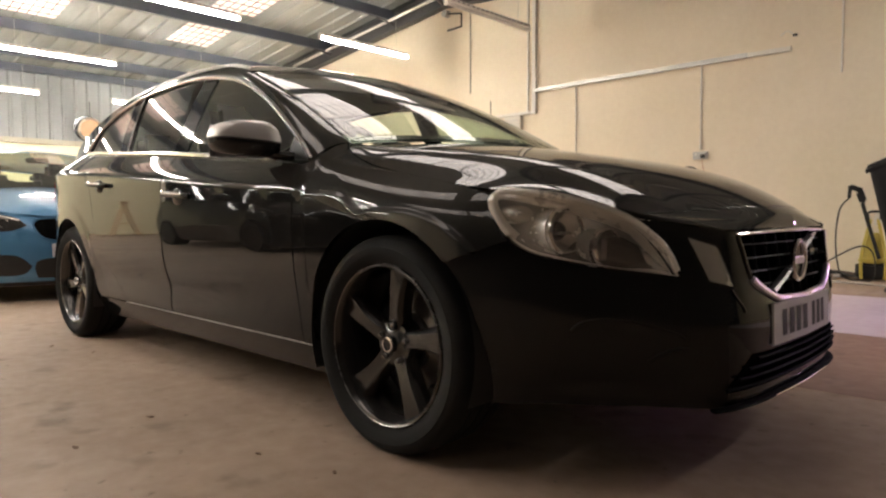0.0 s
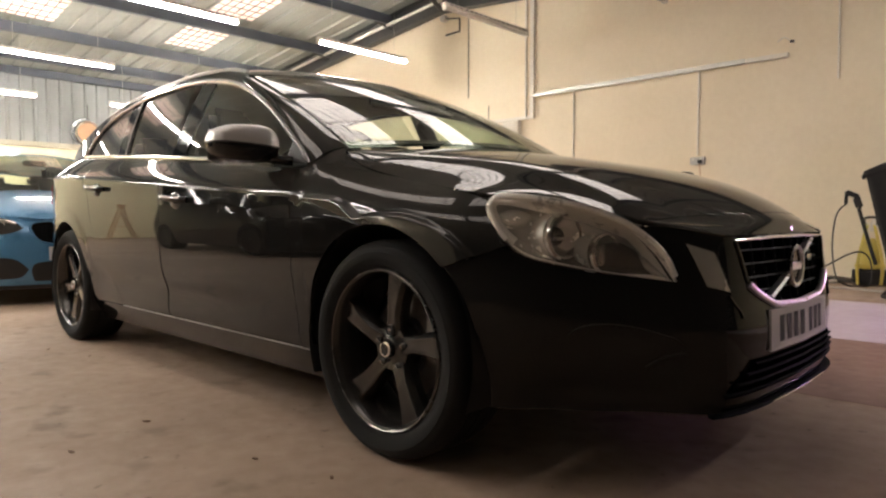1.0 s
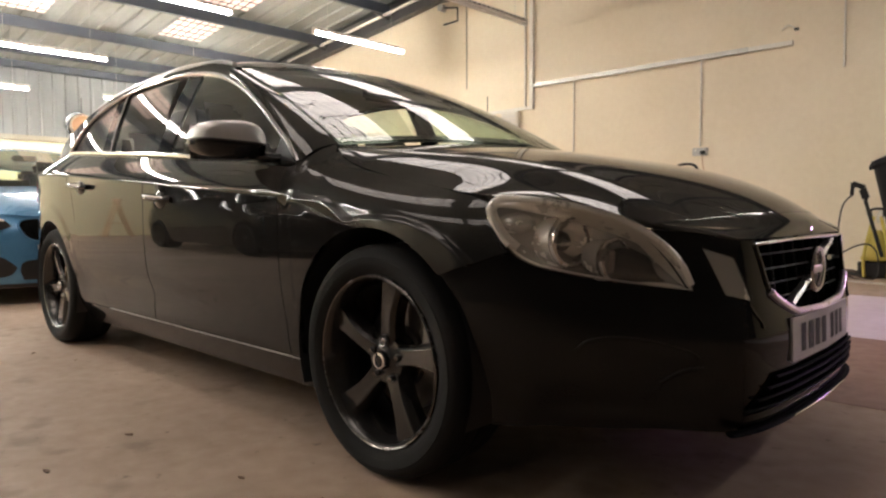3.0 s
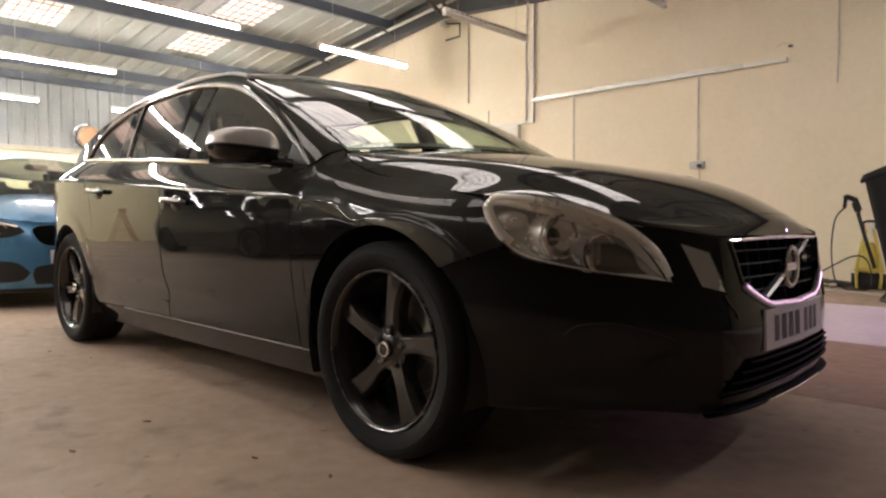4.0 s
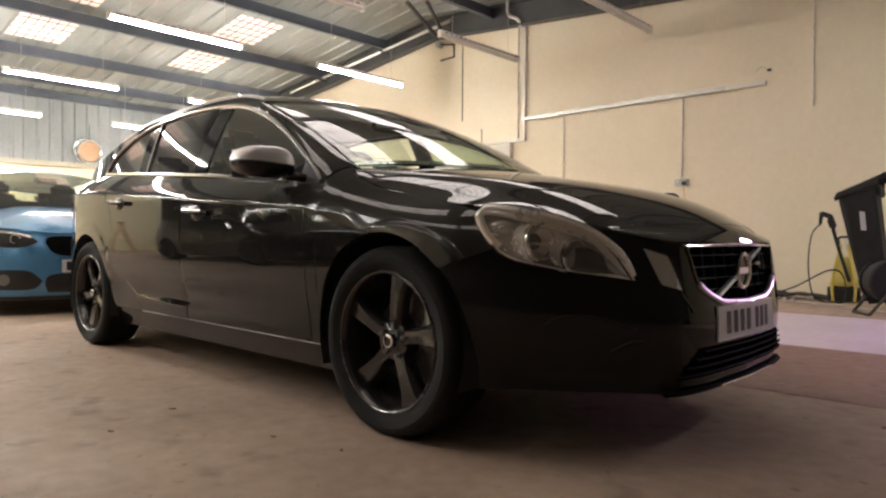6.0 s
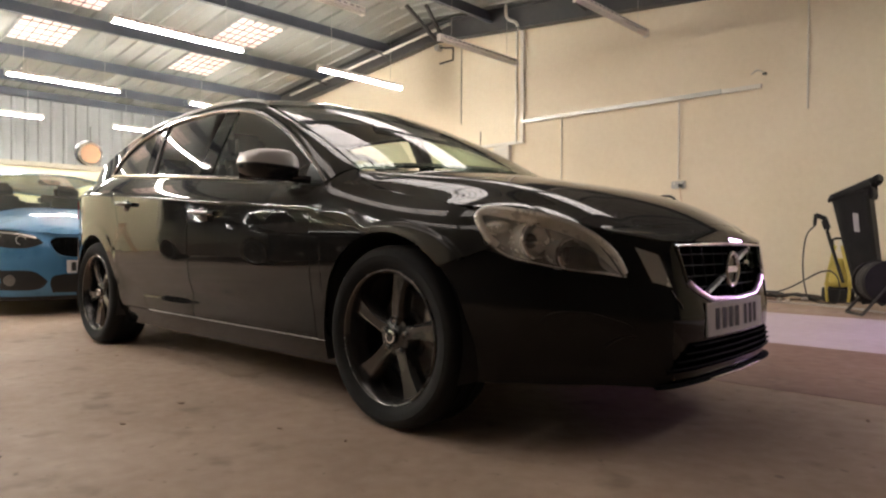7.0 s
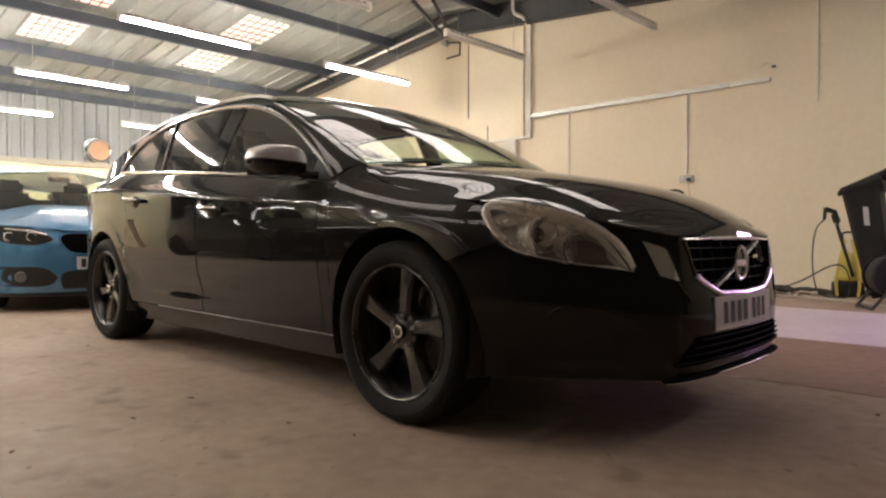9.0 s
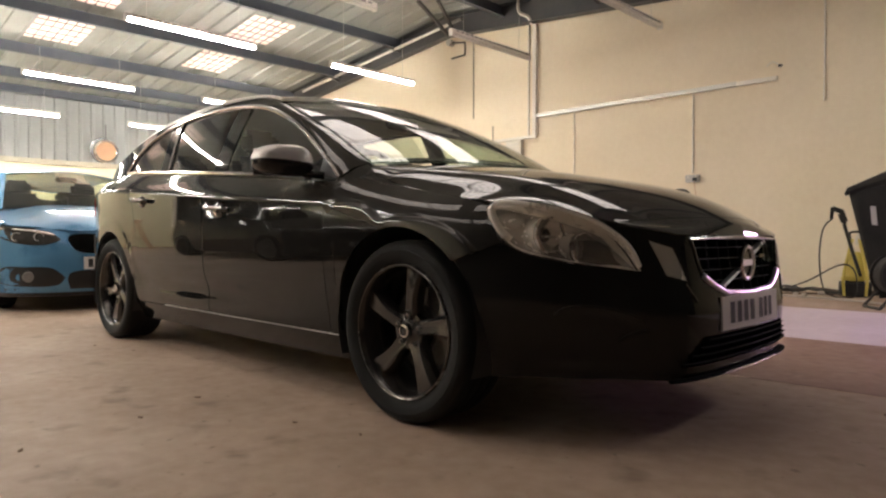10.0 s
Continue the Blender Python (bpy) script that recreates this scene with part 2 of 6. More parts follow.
def part(name, bm, mat, parent=None, label="", at=None, angle=38.0):
    """One bmesh as one mesh object, under a thing or a part."""
    me = bpy.data.meshes.new(name)
    for f in bm.faces:
        f.smooth = True
    bm.to_mesh(me)
    bm.free()
    me.set_sharp_from_angle(angle=radians(angle))
    me.materials.append(M[mat])
    ob = new(name, me)
    if parent:
        ob.parent = parent
    if at is not None:
        ob.matrix_basis = at
    if label:
        ob["label"] = label
    return ob


def again(ob, parent, at, name=None):
    """Another object on the same mesh."""
    o = new(name or ob.name.split(".")[0], ob.data)
    o.parent = parent
    o.matrix_basis = at
    return o


def thing(name, label, category, at=None, group="", kind=""):
    e = new(name)
    e.empty_display_size = 0.2
    if at is not None:
        e.matrix_basis = at
    return tagged(e, label, category, group, kind)


def join(*bms):
    out = bms[0]
    for b in bms[1:]:
        me = bpy.data.meshes.new("tmp")
        b.to_mesh(me)
        b.free()
        out.from_mesh(me)
        bpy.data.meshes.remove(me)
    return out


def patch(fn, us, vs, inward=0.012, axis=lambda p: Vector((p.x, 0, 0.55))):
    """A curved panel over a grid, its edges folded in by the panel's thickness. axis: a point inside the body, for the outer side."""
    bm = bmesh.new()
    g = [[bm.verts.new(fn(u, v)) for v in vs] for u in us]
    for i in range(len(us) - 1):
        for j in range(len(vs) - 1):
            bm.faces.new((g[i][j], g[i + 1][j], g[i + 1][j + 1], g[i][j + 1]))
    bmesh.ops.remove_doubles(bm, verts=bm.verts, dist=0.0004)
    bmesh.ops.dissolve_degenerate(bm, dist=0.0002, edges=bm.edges)
    bm.normal_update()
    turn = sum(f.normal.dot(f.calc_center_median() - axis(f.calc_center_median())) * f.calc_area() for f in bm.faces)
    if turn < 0:
        bmesh.ops.reverse_faces(bm, faces=bm.faces)
    bm.normal_update()
    if inward:
        way = {v: v.normal.copy() for v in bm.verts}
        rim = [e for e in bm.edges if e.is_boundary]
        ends = {v for e in rim for v in e.verts}
        low = {v: bm.verts.new(v.co - way[v] * inward) for v in ends}
        for e in rim:
            a, b = e.verts
            loop = e.link_loops[0]
            if loop.vert is a:
                a, b = b, a
            bm.faces.new((a, b, low[b], low[a]))
    bm.normal_update()
    return bm


def box(sx, sy, sz, bevel=0.0, at=None, seg=2):
    """A box about its middle, with rounded edges."""
    bm = bmesh.new()
    bmesh.ops.create_cube(bm, size=1.0, matrix=Matrix.Diagonal((sx, sy, sz, 1)))
    if bevel:
        bmesh.ops.bevel(bm, geom=bm.edges[:], offset=bevel, segments=seg, affect="EDGES", clamp_overlap=True)
    if at is not None:
        bm.transform(at)
    return bm


def lathe(profile, n=48, closed=False):
    """Turn (radius, y) pairs about the y axis."""
    bm = bmesh.new()
    rows = []
    for r, y in profile:
        rows.append([bm.verts.new((r * math.cos(2 * math.pi * i / n), y, r * math.sin(2 * math.pi * i / n))) for i in range(n)])
    for a, b in zip(rows, rows[1:] + (rows[:1] if closed else [])):
        for i in range(n):
            k = (i + 1) % n
            bm.faces.new((a[i], a[k], b[k], b[i]))
    bmesh.ops.remove_doubles(bm, verts=bm.verts, dist=1e-5)
    bmesh.ops.recalc_face_normals(bm, faces=bm.faces)
    return bm


def tube(points, radius, n=8, closed=False, flat=1.0):
    """A round bar along a line of points."""
    pts = [Vector(p) for p in points]
    bm = bmesh.new()
    rows = []
    count = len(pts)
    side = None
    for i, p in enumerate(pts):
        a, b = (pts[i - 1], pts[(i + 1) % count]) if closed else (pts[max(i - 1, 0)], pts[min(i + 1, count - 1)])
        d = (b - a).normalized()
        if side is None:
            side = d.orthogonal().normalized() if abs(d.z) > 0.95 else d.cross(Vector((0, 0, 1))).normalized()
        side = (side - d * side.dot(d)).normalized()
        up = d.cross(side)
        rows.append([bm.verts.new(p + side * math.cos(2 * math.pi * k / n) * radius + up * math.sin(2 * math.pi * k / n) * radius * flat) for k in range(n)])
    pairs = list(zip(rows, rows[1:])) + ([(rows[-1], rows[0])] if closed else [])
    for a, b in pairs:
        for k in range(n):
            m = (k + 1) % n
            bm.faces.new((a[k], a[m], b[m], b[k]))
    if not closed:
        bm.faces.new(rows[0][::-1])
        bm.faces.new(rows[-1])
    bmesh.ops.recalc_face_normals(bm, faces=bm.faces)
    return bm


def bent(points, n=8):
    """A smooth line through a few points."""
    p = [Vector(q) for q in points]
    out = []
    for i in range(len(p) - 1):
        a, b, c, d = p[max(i - 1, 0)], p[i], p[i + 1], p[min(i + 2, len(p) - 1)]
        for k in range(n):
            t = k / n
            out.append(0.5 * (2 * b + (c - a) * t + (2 * a - 5 * b + 4 * c - d) * t * t + (3 * b - a - 3 * c + d) * t ** 3))
    return out + [p[-1]]


def plate_of(outline, depth, bevel=0.0):
    """A flat shape in the x z plane, given a depth along y (towards -y is its front)."""
    bm = bmesh.new()
    f = bm.faces.new([bm.verts.new((x, 0, z)) for x, z in outline])
    bm.normal_update()
    if f.normal.y > 0:
        f.normal_flip()
    r = bmesh.ops.extrude_face_region(bm, geom=[f])
    bmesh.ops.translate(bm, verts=[v for v in r["geom"] if isinstance(v, bmesh.types.BMVert)], vec=(0, -depth, 0))
    bmesh.ops.recalc_face_normals(bm, faces=bm.faces)
    if bevel:
        bmesh.ops.bevel(bm, geom=bm.edges[:], offset=bevel, segments=2, affect="EDGES", clamp_overlap=True)
    return bm


# ---- the building ----
X0, X1, Y0, Y1 = -14.5, 9.0, -8.0, 6.5      # inner faces of the four walls
RIDGE_X, RIDGE_Z = -6.8, 4.78


def roof_z(x):
    return RIDGE_Z - (0.115 * (RIDGE_X - x) if x < RIDGE_X else 0.087 * (x - RIDGE_X))


floor = part("floor", box(X1 - X0 + 0.6, Y1 - Y0 + 0.6, 0.2, at=pose((X0 + X1) / 2, (Y0 + Y1) / 2, -0.112)), "joint")
tagged(floor, "dusty beige-brown concrete workshop floor with stains", "floor", kind="structure")


def slab(x0, x1, y0, y1):
    g = 0.0016
    return box(x1 - x0 - 2 * g, y1 - y0 - 2 * g, 0.03, 0.004, pose((x0 + x1) / 2, (y0 + y1) / 2, -0.015), seg=1)


ROWS = ((-8.0, -3.2), (-3.2, 0.75), (0.75, 2.25), (2.25, 4.35), (4.35, 6.5))
for xa, xb in ((-14.5, -10.2), (-10.2, -5.6), (-5.6, -0.82), (-0.82, 4.0), (4.0, 9.0)):
    for k, (ya, yb) in enumerate(ROWS):
        if xa == -0.82 and k < 2:
            continue
        kind = {2: "red_floor", 3: "lilac_smooth_floor"}.get(k, "floor") if xa > -1 else "floor"
        part("slab", slab(xa, 4.0 if k < 2 and xa == -5.6 else xb, ya, yb), kind, floor)


def wall_run(name, outline, depth, at, mat, label):
    w = part(name, plate_of(outline, depth), mat, at=at)
    return tagged(w, label, "wall", kind="structure")


gable = [(X0 - 0.3, 0), (X1 + 0.3, 0), (X1 + 0.3, roof_z(X1 + 0.3)), (RIDGE_X, RIDGE_Z), (X0 - 0.3, roof_z(X0 - 0.3))]
wall_run("wall_north", gable, 0.25, pose(0, Y1 + 0.25, 0), "wall", "cream painted gable wall, stained and patchy")
# beyond the split the unseen wall is coloured dark, for the car's reflections
SPLIT = -3.4
wall_run("wall_south_1", [(X0 - 0.3, 0), (SPLIT, 0), (SPLIT, roof_z(SPLIT)), (RIDGE_X, RIDGE_Z), (X0 - 0.3, roof_z(X0 - 0.3))], 0.25, pose(0, Y0, 0), "wall", "cream painted gable wall opposite the cars")
wall_run("wall_south_2", [(SPLIT, 0), (X1 + 0.3, 0), (X1 + 0.3, roof_z(X1 + 0.3)), (SPLIT, roof_z(SPLIT))], 0.25, pose(0, Y0, 0), "shade_wall", "unseen end of the gable wall, coloured dark for black reflections")
TRIM = 2.30
wall_w = tagged(part("wall_west", box(0.25, Y1 - Y0, TRIM, at=pose(X0 - 0.125, (Y0 + Y1) / 2, TRIM / 2)), "low_wall"), "yellow painted masonry wall below steel cladding", "wall", kind="structure")


def ribbed(y0, y1, z0, z1, pitch=0.25, proud=0.035):
    """Upright box-rib cladding, in the y z plane, its ribs towards +x."""
    bm = bmesh.new()
    line = []
    y = y0
    while y < y1 - 1e-6:
        for dy, dx in ((0.0, 0.0), (pitch * 0.66, 0.0), (pitch * 0.74, proud), (pitch * 0.92, proud)):
            line.append((min(y + dy, y1), dx))
        y += pitch
    line.append((y1, 0.0))
    low = [bm.verts.new((dx, yy, z0)) for yy, dx in line]
    top = [bm.verts.new((dx, yy, z1)) for yy, dx in line]
    for i in range(len(line) - 1):
        bm.faces.new((low[i], low[i + 1], top[i + 1], top[i]))
    return bm


eaves = roof_z(X0)
clad = part("cladding", join(ribbed(Y0, Y1, TRIM, eaves + 0.02), box(0.1, Y1 - Y0, eaves - TRIM, at=pose(-0.09, (Y0 + Y1) / 2, (eaves + TRIM) / 2))), "cladding", wall_w, "cream ribbed steel cladding", pose(X0 - 0.06, 0, 0), angle=20)
part("dado_rail", box(0.07, Y1 - Y0, 0.11, 0.008, pose(X0 + 0.036, (Y0 + Y1) / 2, TRIM)), "trim_rail", wall_w)
zt = roof_z(X1)
# unseen end wall, its dark colour standing for shade
tagged(part("wall_east", box(0.25, Y1 - Y0, zt, at=pose(X1 + 0.125, (Y0 + Y1) / 2, zt / 2)), "shade_wall"), "unseen end wall, coloured dark so the car reflects black", "wall", kind="structure")
ground = tagged(part("ground", box(400, 400, 0.1, at=pose(0, 0, -0.30)), "joint"), "plain yard ground outside the building", "ground", kind="structure")

# roof sheets with the translucent lights let into them
LIGHT_Y = (-7.7, -4.9, -2.1, 0.68, 3.5)
EAST_Y = (-4.7, -2.15, 0.75, 3.0)
BAYS_W = [(-11.75, -10.60), (-9.85, -8.75)]
BAYS_E = [(-5.4, -3.7), (-3.5, -1.8), (-1.6, 0.1)]


def roof_sheet(x0, x1, holes):
    """Sheeting on one slope, its shallow ribs along the fall, with square openings."""
    bm = bmesh.new()
    xs = sorted({x0, x1, *[v for h in holes for v in h[:2]]})
    ys = sorted({Y0 - 0.3, Y1 + 0.3, *[v for h in holes for v in h[2:]]})
    for a, b in zip(xs, xs[1:]):
        for c, d in zip(ys, ys[1:]):
            if any(h[0] <= a and b <= h[1] and h[2] <= c and d <= h[3] for h in holes):
                continue
            n = max(1, round((d - c) / 0.33))
            for k in range(n):
                p, q = c + (d - c) * k / n, c + (d - c) * (k + 1) / n
                m = q - 0.05
                for s, e, za, zb in ((p, m, 0, 0), (m, m + 0.015, 0, -0.035), (m + 0.015, q - 0.015, -0.035, -0.035), (q - 0.015, q, -0.035, 0)):
                    vs = [bm.verts.new((x, y, roof_z(x) + z)) for x, y, z in ((a, s, za), (a, e, zb), (b, e, zb), (b, s, za))]
                    bm.faces.new(vs)
            top = [bm.verts.new((x, y, roof_z(x) + 0.06)) for x, y in ((a, c), (b, c), (b, d), (a, d))]
            bm.faces.new(top)
    bmesh.ops.remove_doubles(bm, verts=bm.verts, dist=1e-4)
    return bm


lights_w = [(a, b, y, y + 0.88) for a, b in BAYS_W for y in LIGHT_Y]
lights_e = [(a, b, y, y + 0.88) for a, b in BAYS_E for y in EAST_Y if y > 2 or (y > 0 and a < -2) or (y < 0 and a > -4)]
ceiling = part("ceiling", join(roof_sheet(X0 - 0.3, RIDGE_X, lights_w), roof_sheet(RIDGE_X, X1 + 0.3, lights_e)), "sheet", angle=15)
tagged(ceiling, "grey-green ribbed steel roof sheeting with dark purlins", "ceiling", kind="structure")


def rooflight(x0, x1, y0, y1, mat="skylight"):
    sl = math.atan2(roof_z(x1) - roof_z(x0), x1 - x0)
    at = Matrix.Translation(((x0 + x1) / 2, (y0 + y1) / 2, roof_z((x0 + x1) / 2) + 0.01)) @ Matrix.Rotation(-sl, 4, "Y")
    lx, ly = (x1 - x0) / math.cos(sl), y1 - y0
    r = thing("roof_light", "glowing translucent plastic roof light with wire mesh", "skylight", at, "roof lights")
    part("pane", box(lx, ly, 0.006), mat, r)
    bars = [box(lx, 0.011, 0.012, at=pose(0, y, -0.012)) for y in steps(-ly / 2 + 0.15, ly / 2 - 0.15, 4)]
    bars += [box(0.011, ly, 0.012, at=pose(x, 0, -0.025)) for x in steps(-lx / 2 + 0.2, lx / 2 - 0.2, 3)]
    part("wire_mesh", join(*bars), "wire", r)


for h in lights_w:
    rooflight(*h)
for h in lights_e:
    rooflight(*h, "clean_skylight" if h[2] > 0 else "dull_skylight")


def purlin(x, deep=0.2, wide=0.075):
    z = roof_z(x) - 0.04
    bm = join(box(0.012, Y1 - Y0, deep, at=pose(0, 0, -deep / 2)), box(wide, Y1 - Y0, 0.012, at=pose(wide / 2, 0, -deep + 0.006)), box(wide, Y1 - Y0, 0.012, at=pose(-wide / 2, 0, -0.006)))
    o = part("purlin", bm, "steel", at=pose(x, (Y0 + Y1) / 2, z))
    tagged(o, "dark blue-grey steel roof purlin", "purlin", "roof purlins")


for x in (-14.38, -13.35, -11.95, -10.1, -8.1, -5.5, -3.6, -1.7, 0.2, 2.1, 4.0, 5.9, 7.8):
    purlin(x, 0.17 if x < -14 else 0.2)


def rafter(y):
    """A steel I-section frame along both slopes."""
    r = thing("rafter", "dark grey steel roof rafter of the portal frame", "rafter", group="roof frames")
    for xa, xb in ((X0, RIDGE_X), (RIDGE_X, X1)):
        dx, dz = xb - xa, roof_z(xb) - roof_z(xa)
        ln, sl = math.hypot(dx, dz), math.atan2(dz, dx)
        at = Matrix.Translation(((xa + xb) / 2, y, (roof_z(xa) + roof_z(xb)) / 2 - 0.225)) @ Matrix.Rotation(-sl, 4, "Y")
        part("beam", join(box(ln, 0.012, 0.37), box(ln, 0.16, 0.016, at=pose(0, 0, 0.18)), box(ln, 0.16, 0.016, at=pose(0, 0, -0.18))), "rafter", r, at=at)
    for x in (-10.1, -8.1, -3.6):
        z = roof_z(x)
        part("fly_brace", tube([(x, y - 0.55, z - 0.2), (x, y - 0.03, z - 0.3)], 0.022, 6), "rafter", r)
    return r


for y in (6.36, 0.0 - 3.4):
    rafter(y)
# two dark struts from the ridge down to the frame
for top, foot in (((-6.46, 5.29, 4.68), (-6.64, 6.22, 4.33)), ((-6.21, 5.52, 4.68), (-6.56, 6.22, 4.46))):
    s = part("strut", tube([top, foot], 0.04, 6), "rafter")
    tagged(s, "dark steel strut braced to the roof frame", "strut", "ridge struts")
o = part("pipe", tube([(X0 + 3.2, 6.2, roof_z(X0 + 3.2) - 0.22), (RIDGE_X + 0.5, 6.2, RIDGE_Z - 0.22)], 0.03, 8), "galv")
tagged(o, "pale pipe run along the dark rafter", "pipe")


def batten(x, y0, z, lit=True, length=1.8, burning=2):
    """A twin fluorescent batten on two drop wires."""
    b = thing("batten_light", "lit white twin-tube fluorescent batten light" if lit else "unlit white fluorescent batten light", "light", pose(x, y0 + length / 2, z), "batten lights")
    body = box(0.068, length, 0.05, 0.008, pose(0, 0, 0.072), 1)
    part("body", join(body, *[box(0.072, 0.03, 0.06, 0.004, pose(0, s * (length / 2 - 0.02), 0.028), 1) for s in (-1, 1)]), "lamp_body", b)
    for k, dx in enumerate((-0.022, 0.022)):
        t = lathe([(0.0, -length / 2 + 0.035), (0.013, -length / 2 + 0.035), (0.013, length / 2 - 0.035), (0.0, length / 2 - 0.035)], 10)
        part("tube", t, "tube" if lit and k < burning else "dead_tube", b, at=pose(dx, 0, 0.02))
    # slots are thin grey strips with their shade put into the colour
    slots = [box(0.002, 0.058, 0.016, at=pose(s * 0.0345, y, 0.074)) for s in (-1, 1) for y in steps(-length / 2 + 0.12, length / 2 - 0.12, 16)]
    tagged(part("slot_row", join(*slots), "slot", b), "row of dark slots along the fitting", kind="stuff")
    top = roof_z(x) - z
    for s in (-0.7, 0.7):
        part("drop_wire", tube([(0, s * length / 2, 0.11), (0, s * length / 2, top - 0.02)], 0.0025, 5), "galv", b)
    return b


for x, z, dy in ((-6.78, 3.33, -0.06), (-10.75, 3.33, -0.25), (-12.7, 3.0, -0.95)):
    for y0 in (-5.5, -2.4, 0.68, 3.75):
        batten(x, y0 + dy, z)
for y0 in (4.12, 1.0):
    batten(-4.58, y0, 3.44, False)
batten(-2.40, 4.12, 3.44, False)
# unseen extra battens, added to light the wall, floor and car front
for x, y0 in ((-4.6, -5.2), (-6.78, -7.85), (3.4, 3.4)):
    batten(x, y0, 3.3)
batten(1.2, -7.2, 3.3, length=1.2, burning=1)

# ---- services on the gable wall ----
WY = Y1


def on_wall(name, bm, mat, label, category, group="", at=None):
    return tagged(part(name, bm, mat, at=at), label, category, group)


tr = thing("cable_trunking", "long galvanised steel cable trunking fixed along the wall", "trunking", pose(0, WY, 0))
part("run", box(3.26, 0.055, 0.06, 0.004, pose(-3.24, -0.028, 2.68)), "galv", tr)
part("end_length", box(0.5, 0.05, 0.055, 0.004, pose(-1.36, -0.026, 2.677)), "white_plastic", tr)
vt = thing("vertical_trunking", "white upright cable trunking with a bend at the roof beam", "trunking", pose(0, WY, 0))
part("upright", box(0.075, 0.05, 1.88, 0.004, pose(-4.885, -0.026, 3.30)), "white_plastic", vt)
part("pipe", tube(bent([(-4.89, -0.12, 4.18), (-4.92, -0.18, 4.30), (-5.08, -0.22, 4.42), (-5.08, -0.22, 4.75)]), 0.026, 8), "white_plastic", vt)
part("lower_run", box(1.3, 0.045, 0.05, 0.004, pose(-5.5, -0.023, 2.345)), "white_plastic", vt)
part("second_upright", box(0.03, 0.03, 1.9, 0.003, pose(-5.02, -0.016, 3.32)), "white_plastic", vt)
fb = thing("fuse_box", "small white fuse box with a louvred front", "fuse box", pose(-5.29, WY, 2.17))
part("case", box(0.34, 0.09, 0.28, 0.01, pose(0, -0.046, 0)), "white_plastic", fb)
for k in range(3):
    part("louvre", box(0.26, 0.012, 0.035, 0.003, pose(0, -0.096, 0.07 - 0.07 * k)), "lamp_body", fb)
for x, za, zb, r in ((-6.27, 2.82, 4.3, 0.009), (-5.81, 2.29, 2.62, 0.009), (-4.12, 0.2, 2.66, 0.011), (-2.20, 1.55, 2.66, 0.013), (-0.58, 2.32, 3.9, 0.012), (-5.40, 4.3, 4.7, 0.008), (-5.66, 2.0, 2.33, 0.012)):
    on_wall("wall_cable", tube([(x, WY - 0.012, za), (x, WY - 0.012, zb)], r, 6), "white_plastic" if r > 0.01 else "trim_rail", "thin cable conduit clipped upright to the wall", "conduit", "wall conduits")
sk = thing("wall_socket", "metal-clad double wall socket with a black plug", "socket", pose(-2.19, WY, 1.475))
part("box", box(0.19, 0.05, 0.10, 0.006, pose(0, -0.026, 0)), "socket", sk)
for dx in (-0.052, 0.052):
    part("switch", box(0.02, 0.012, 0.03, 0.002, pose(dx, -0.055, 0.02)), "white_plastic", sk)
part("plug", box(0.05, 0.045, 0.05, 0.008, pose(0.045, -0.072, -0.015)), "black_trim", sk)
part("flex", tube(bent([(0.045, -0.08, -0.04), (0.06, -0.07, -0.2), (0.12, -0.05, -0.5), (0.15, -0.06, -1.1)]), 0.006, 6), "orange", sk)
wj = thing("loose_wire", "stub of loose cable with a connector on the wall", "wire", pose(-1.12, WY, 2.83))
part("stub", tube(bent([(-0.12, -0.01, 0.02), (-0.03, -0.06, 0.05), (0.04, -0.07, 0.0)]), 0.008, 6), "white_plastic", wj)
part("connector", box(0.05, 0.03, 0.03, 0.006, pose(0.06, -0.07, -0.012)), "black_trim", wj)
bk = thing("black_bracket", "bent black steel bracket hanging below the roof frame", "bracket", pose(-6.7, WY - 0.12, 4.2))
part("arm", tube([(-0.05, 0, 0.06), (0.32, 0, -0.01), (0.32, 0, -0.23), (-0.01, 0, -0.24)], 0.017, 6), "black_trim", bk)
part("boss", lathe([(0.0, -0.05), (0.06, -0.05), (0.06, 0.06), (0.0, 0.06)], 16), "galv", bk, at=pose(-0.05, 0, 0.06))

ck = thing("wall_clock", "round wall clock with an amber face and chrome rim", "clock", pose(X0 + 0.035, 2.95, 2.63, 0, 0, 90))
# dark disc set off to one side behind the rim
part("backing", lathe([(0.0, 0.005), (0.28, 0.005), (0.285, -0.012), (0.0, -0.012)], 40), "gloss_black", ck, at=pose(-0.06, 0, 0.02))
part("rim", lathe([(0.0, 0.0), (0.26, 0.0), (0.27, -0.05), (0.255, -0.07), (0.235, -0.055), (0.0, -0.045)], 40), "chrome", ck)
part("face", lathe([(0.0, -0.050), (0.234, -0.050), (0.234, -0.054), (0.0, -0.056)], 40), "clock_face", ck)
part("cable", tube([(0, -0.02, 0.25), (0, -0.02, 0.62)], 0.008, 6), "rubber", ck)


# ---- the black estate car: front along +x, front axle at x = 0, its right side at y < 0 ----
AXLE, WHEEL_R, ARCH_R = -2.776, 0.322, 0.355
belt = flow((-3.7, 1.04), (-2.85, 1.070), (-2.13, 1.023), (-1.6, 0.984), (-1.03, 0.936), (-0.59, 0.895), (-0.30, 0.868))
belt_w = flow((-3.72, 0.55), (-3.5, 0.66), (-3.2, 0.735), (-2.8, 0.785), (-2.2, 0.825), (-1.5, 0.847), (-0.9, 0.860), (-0.3, 0.866))
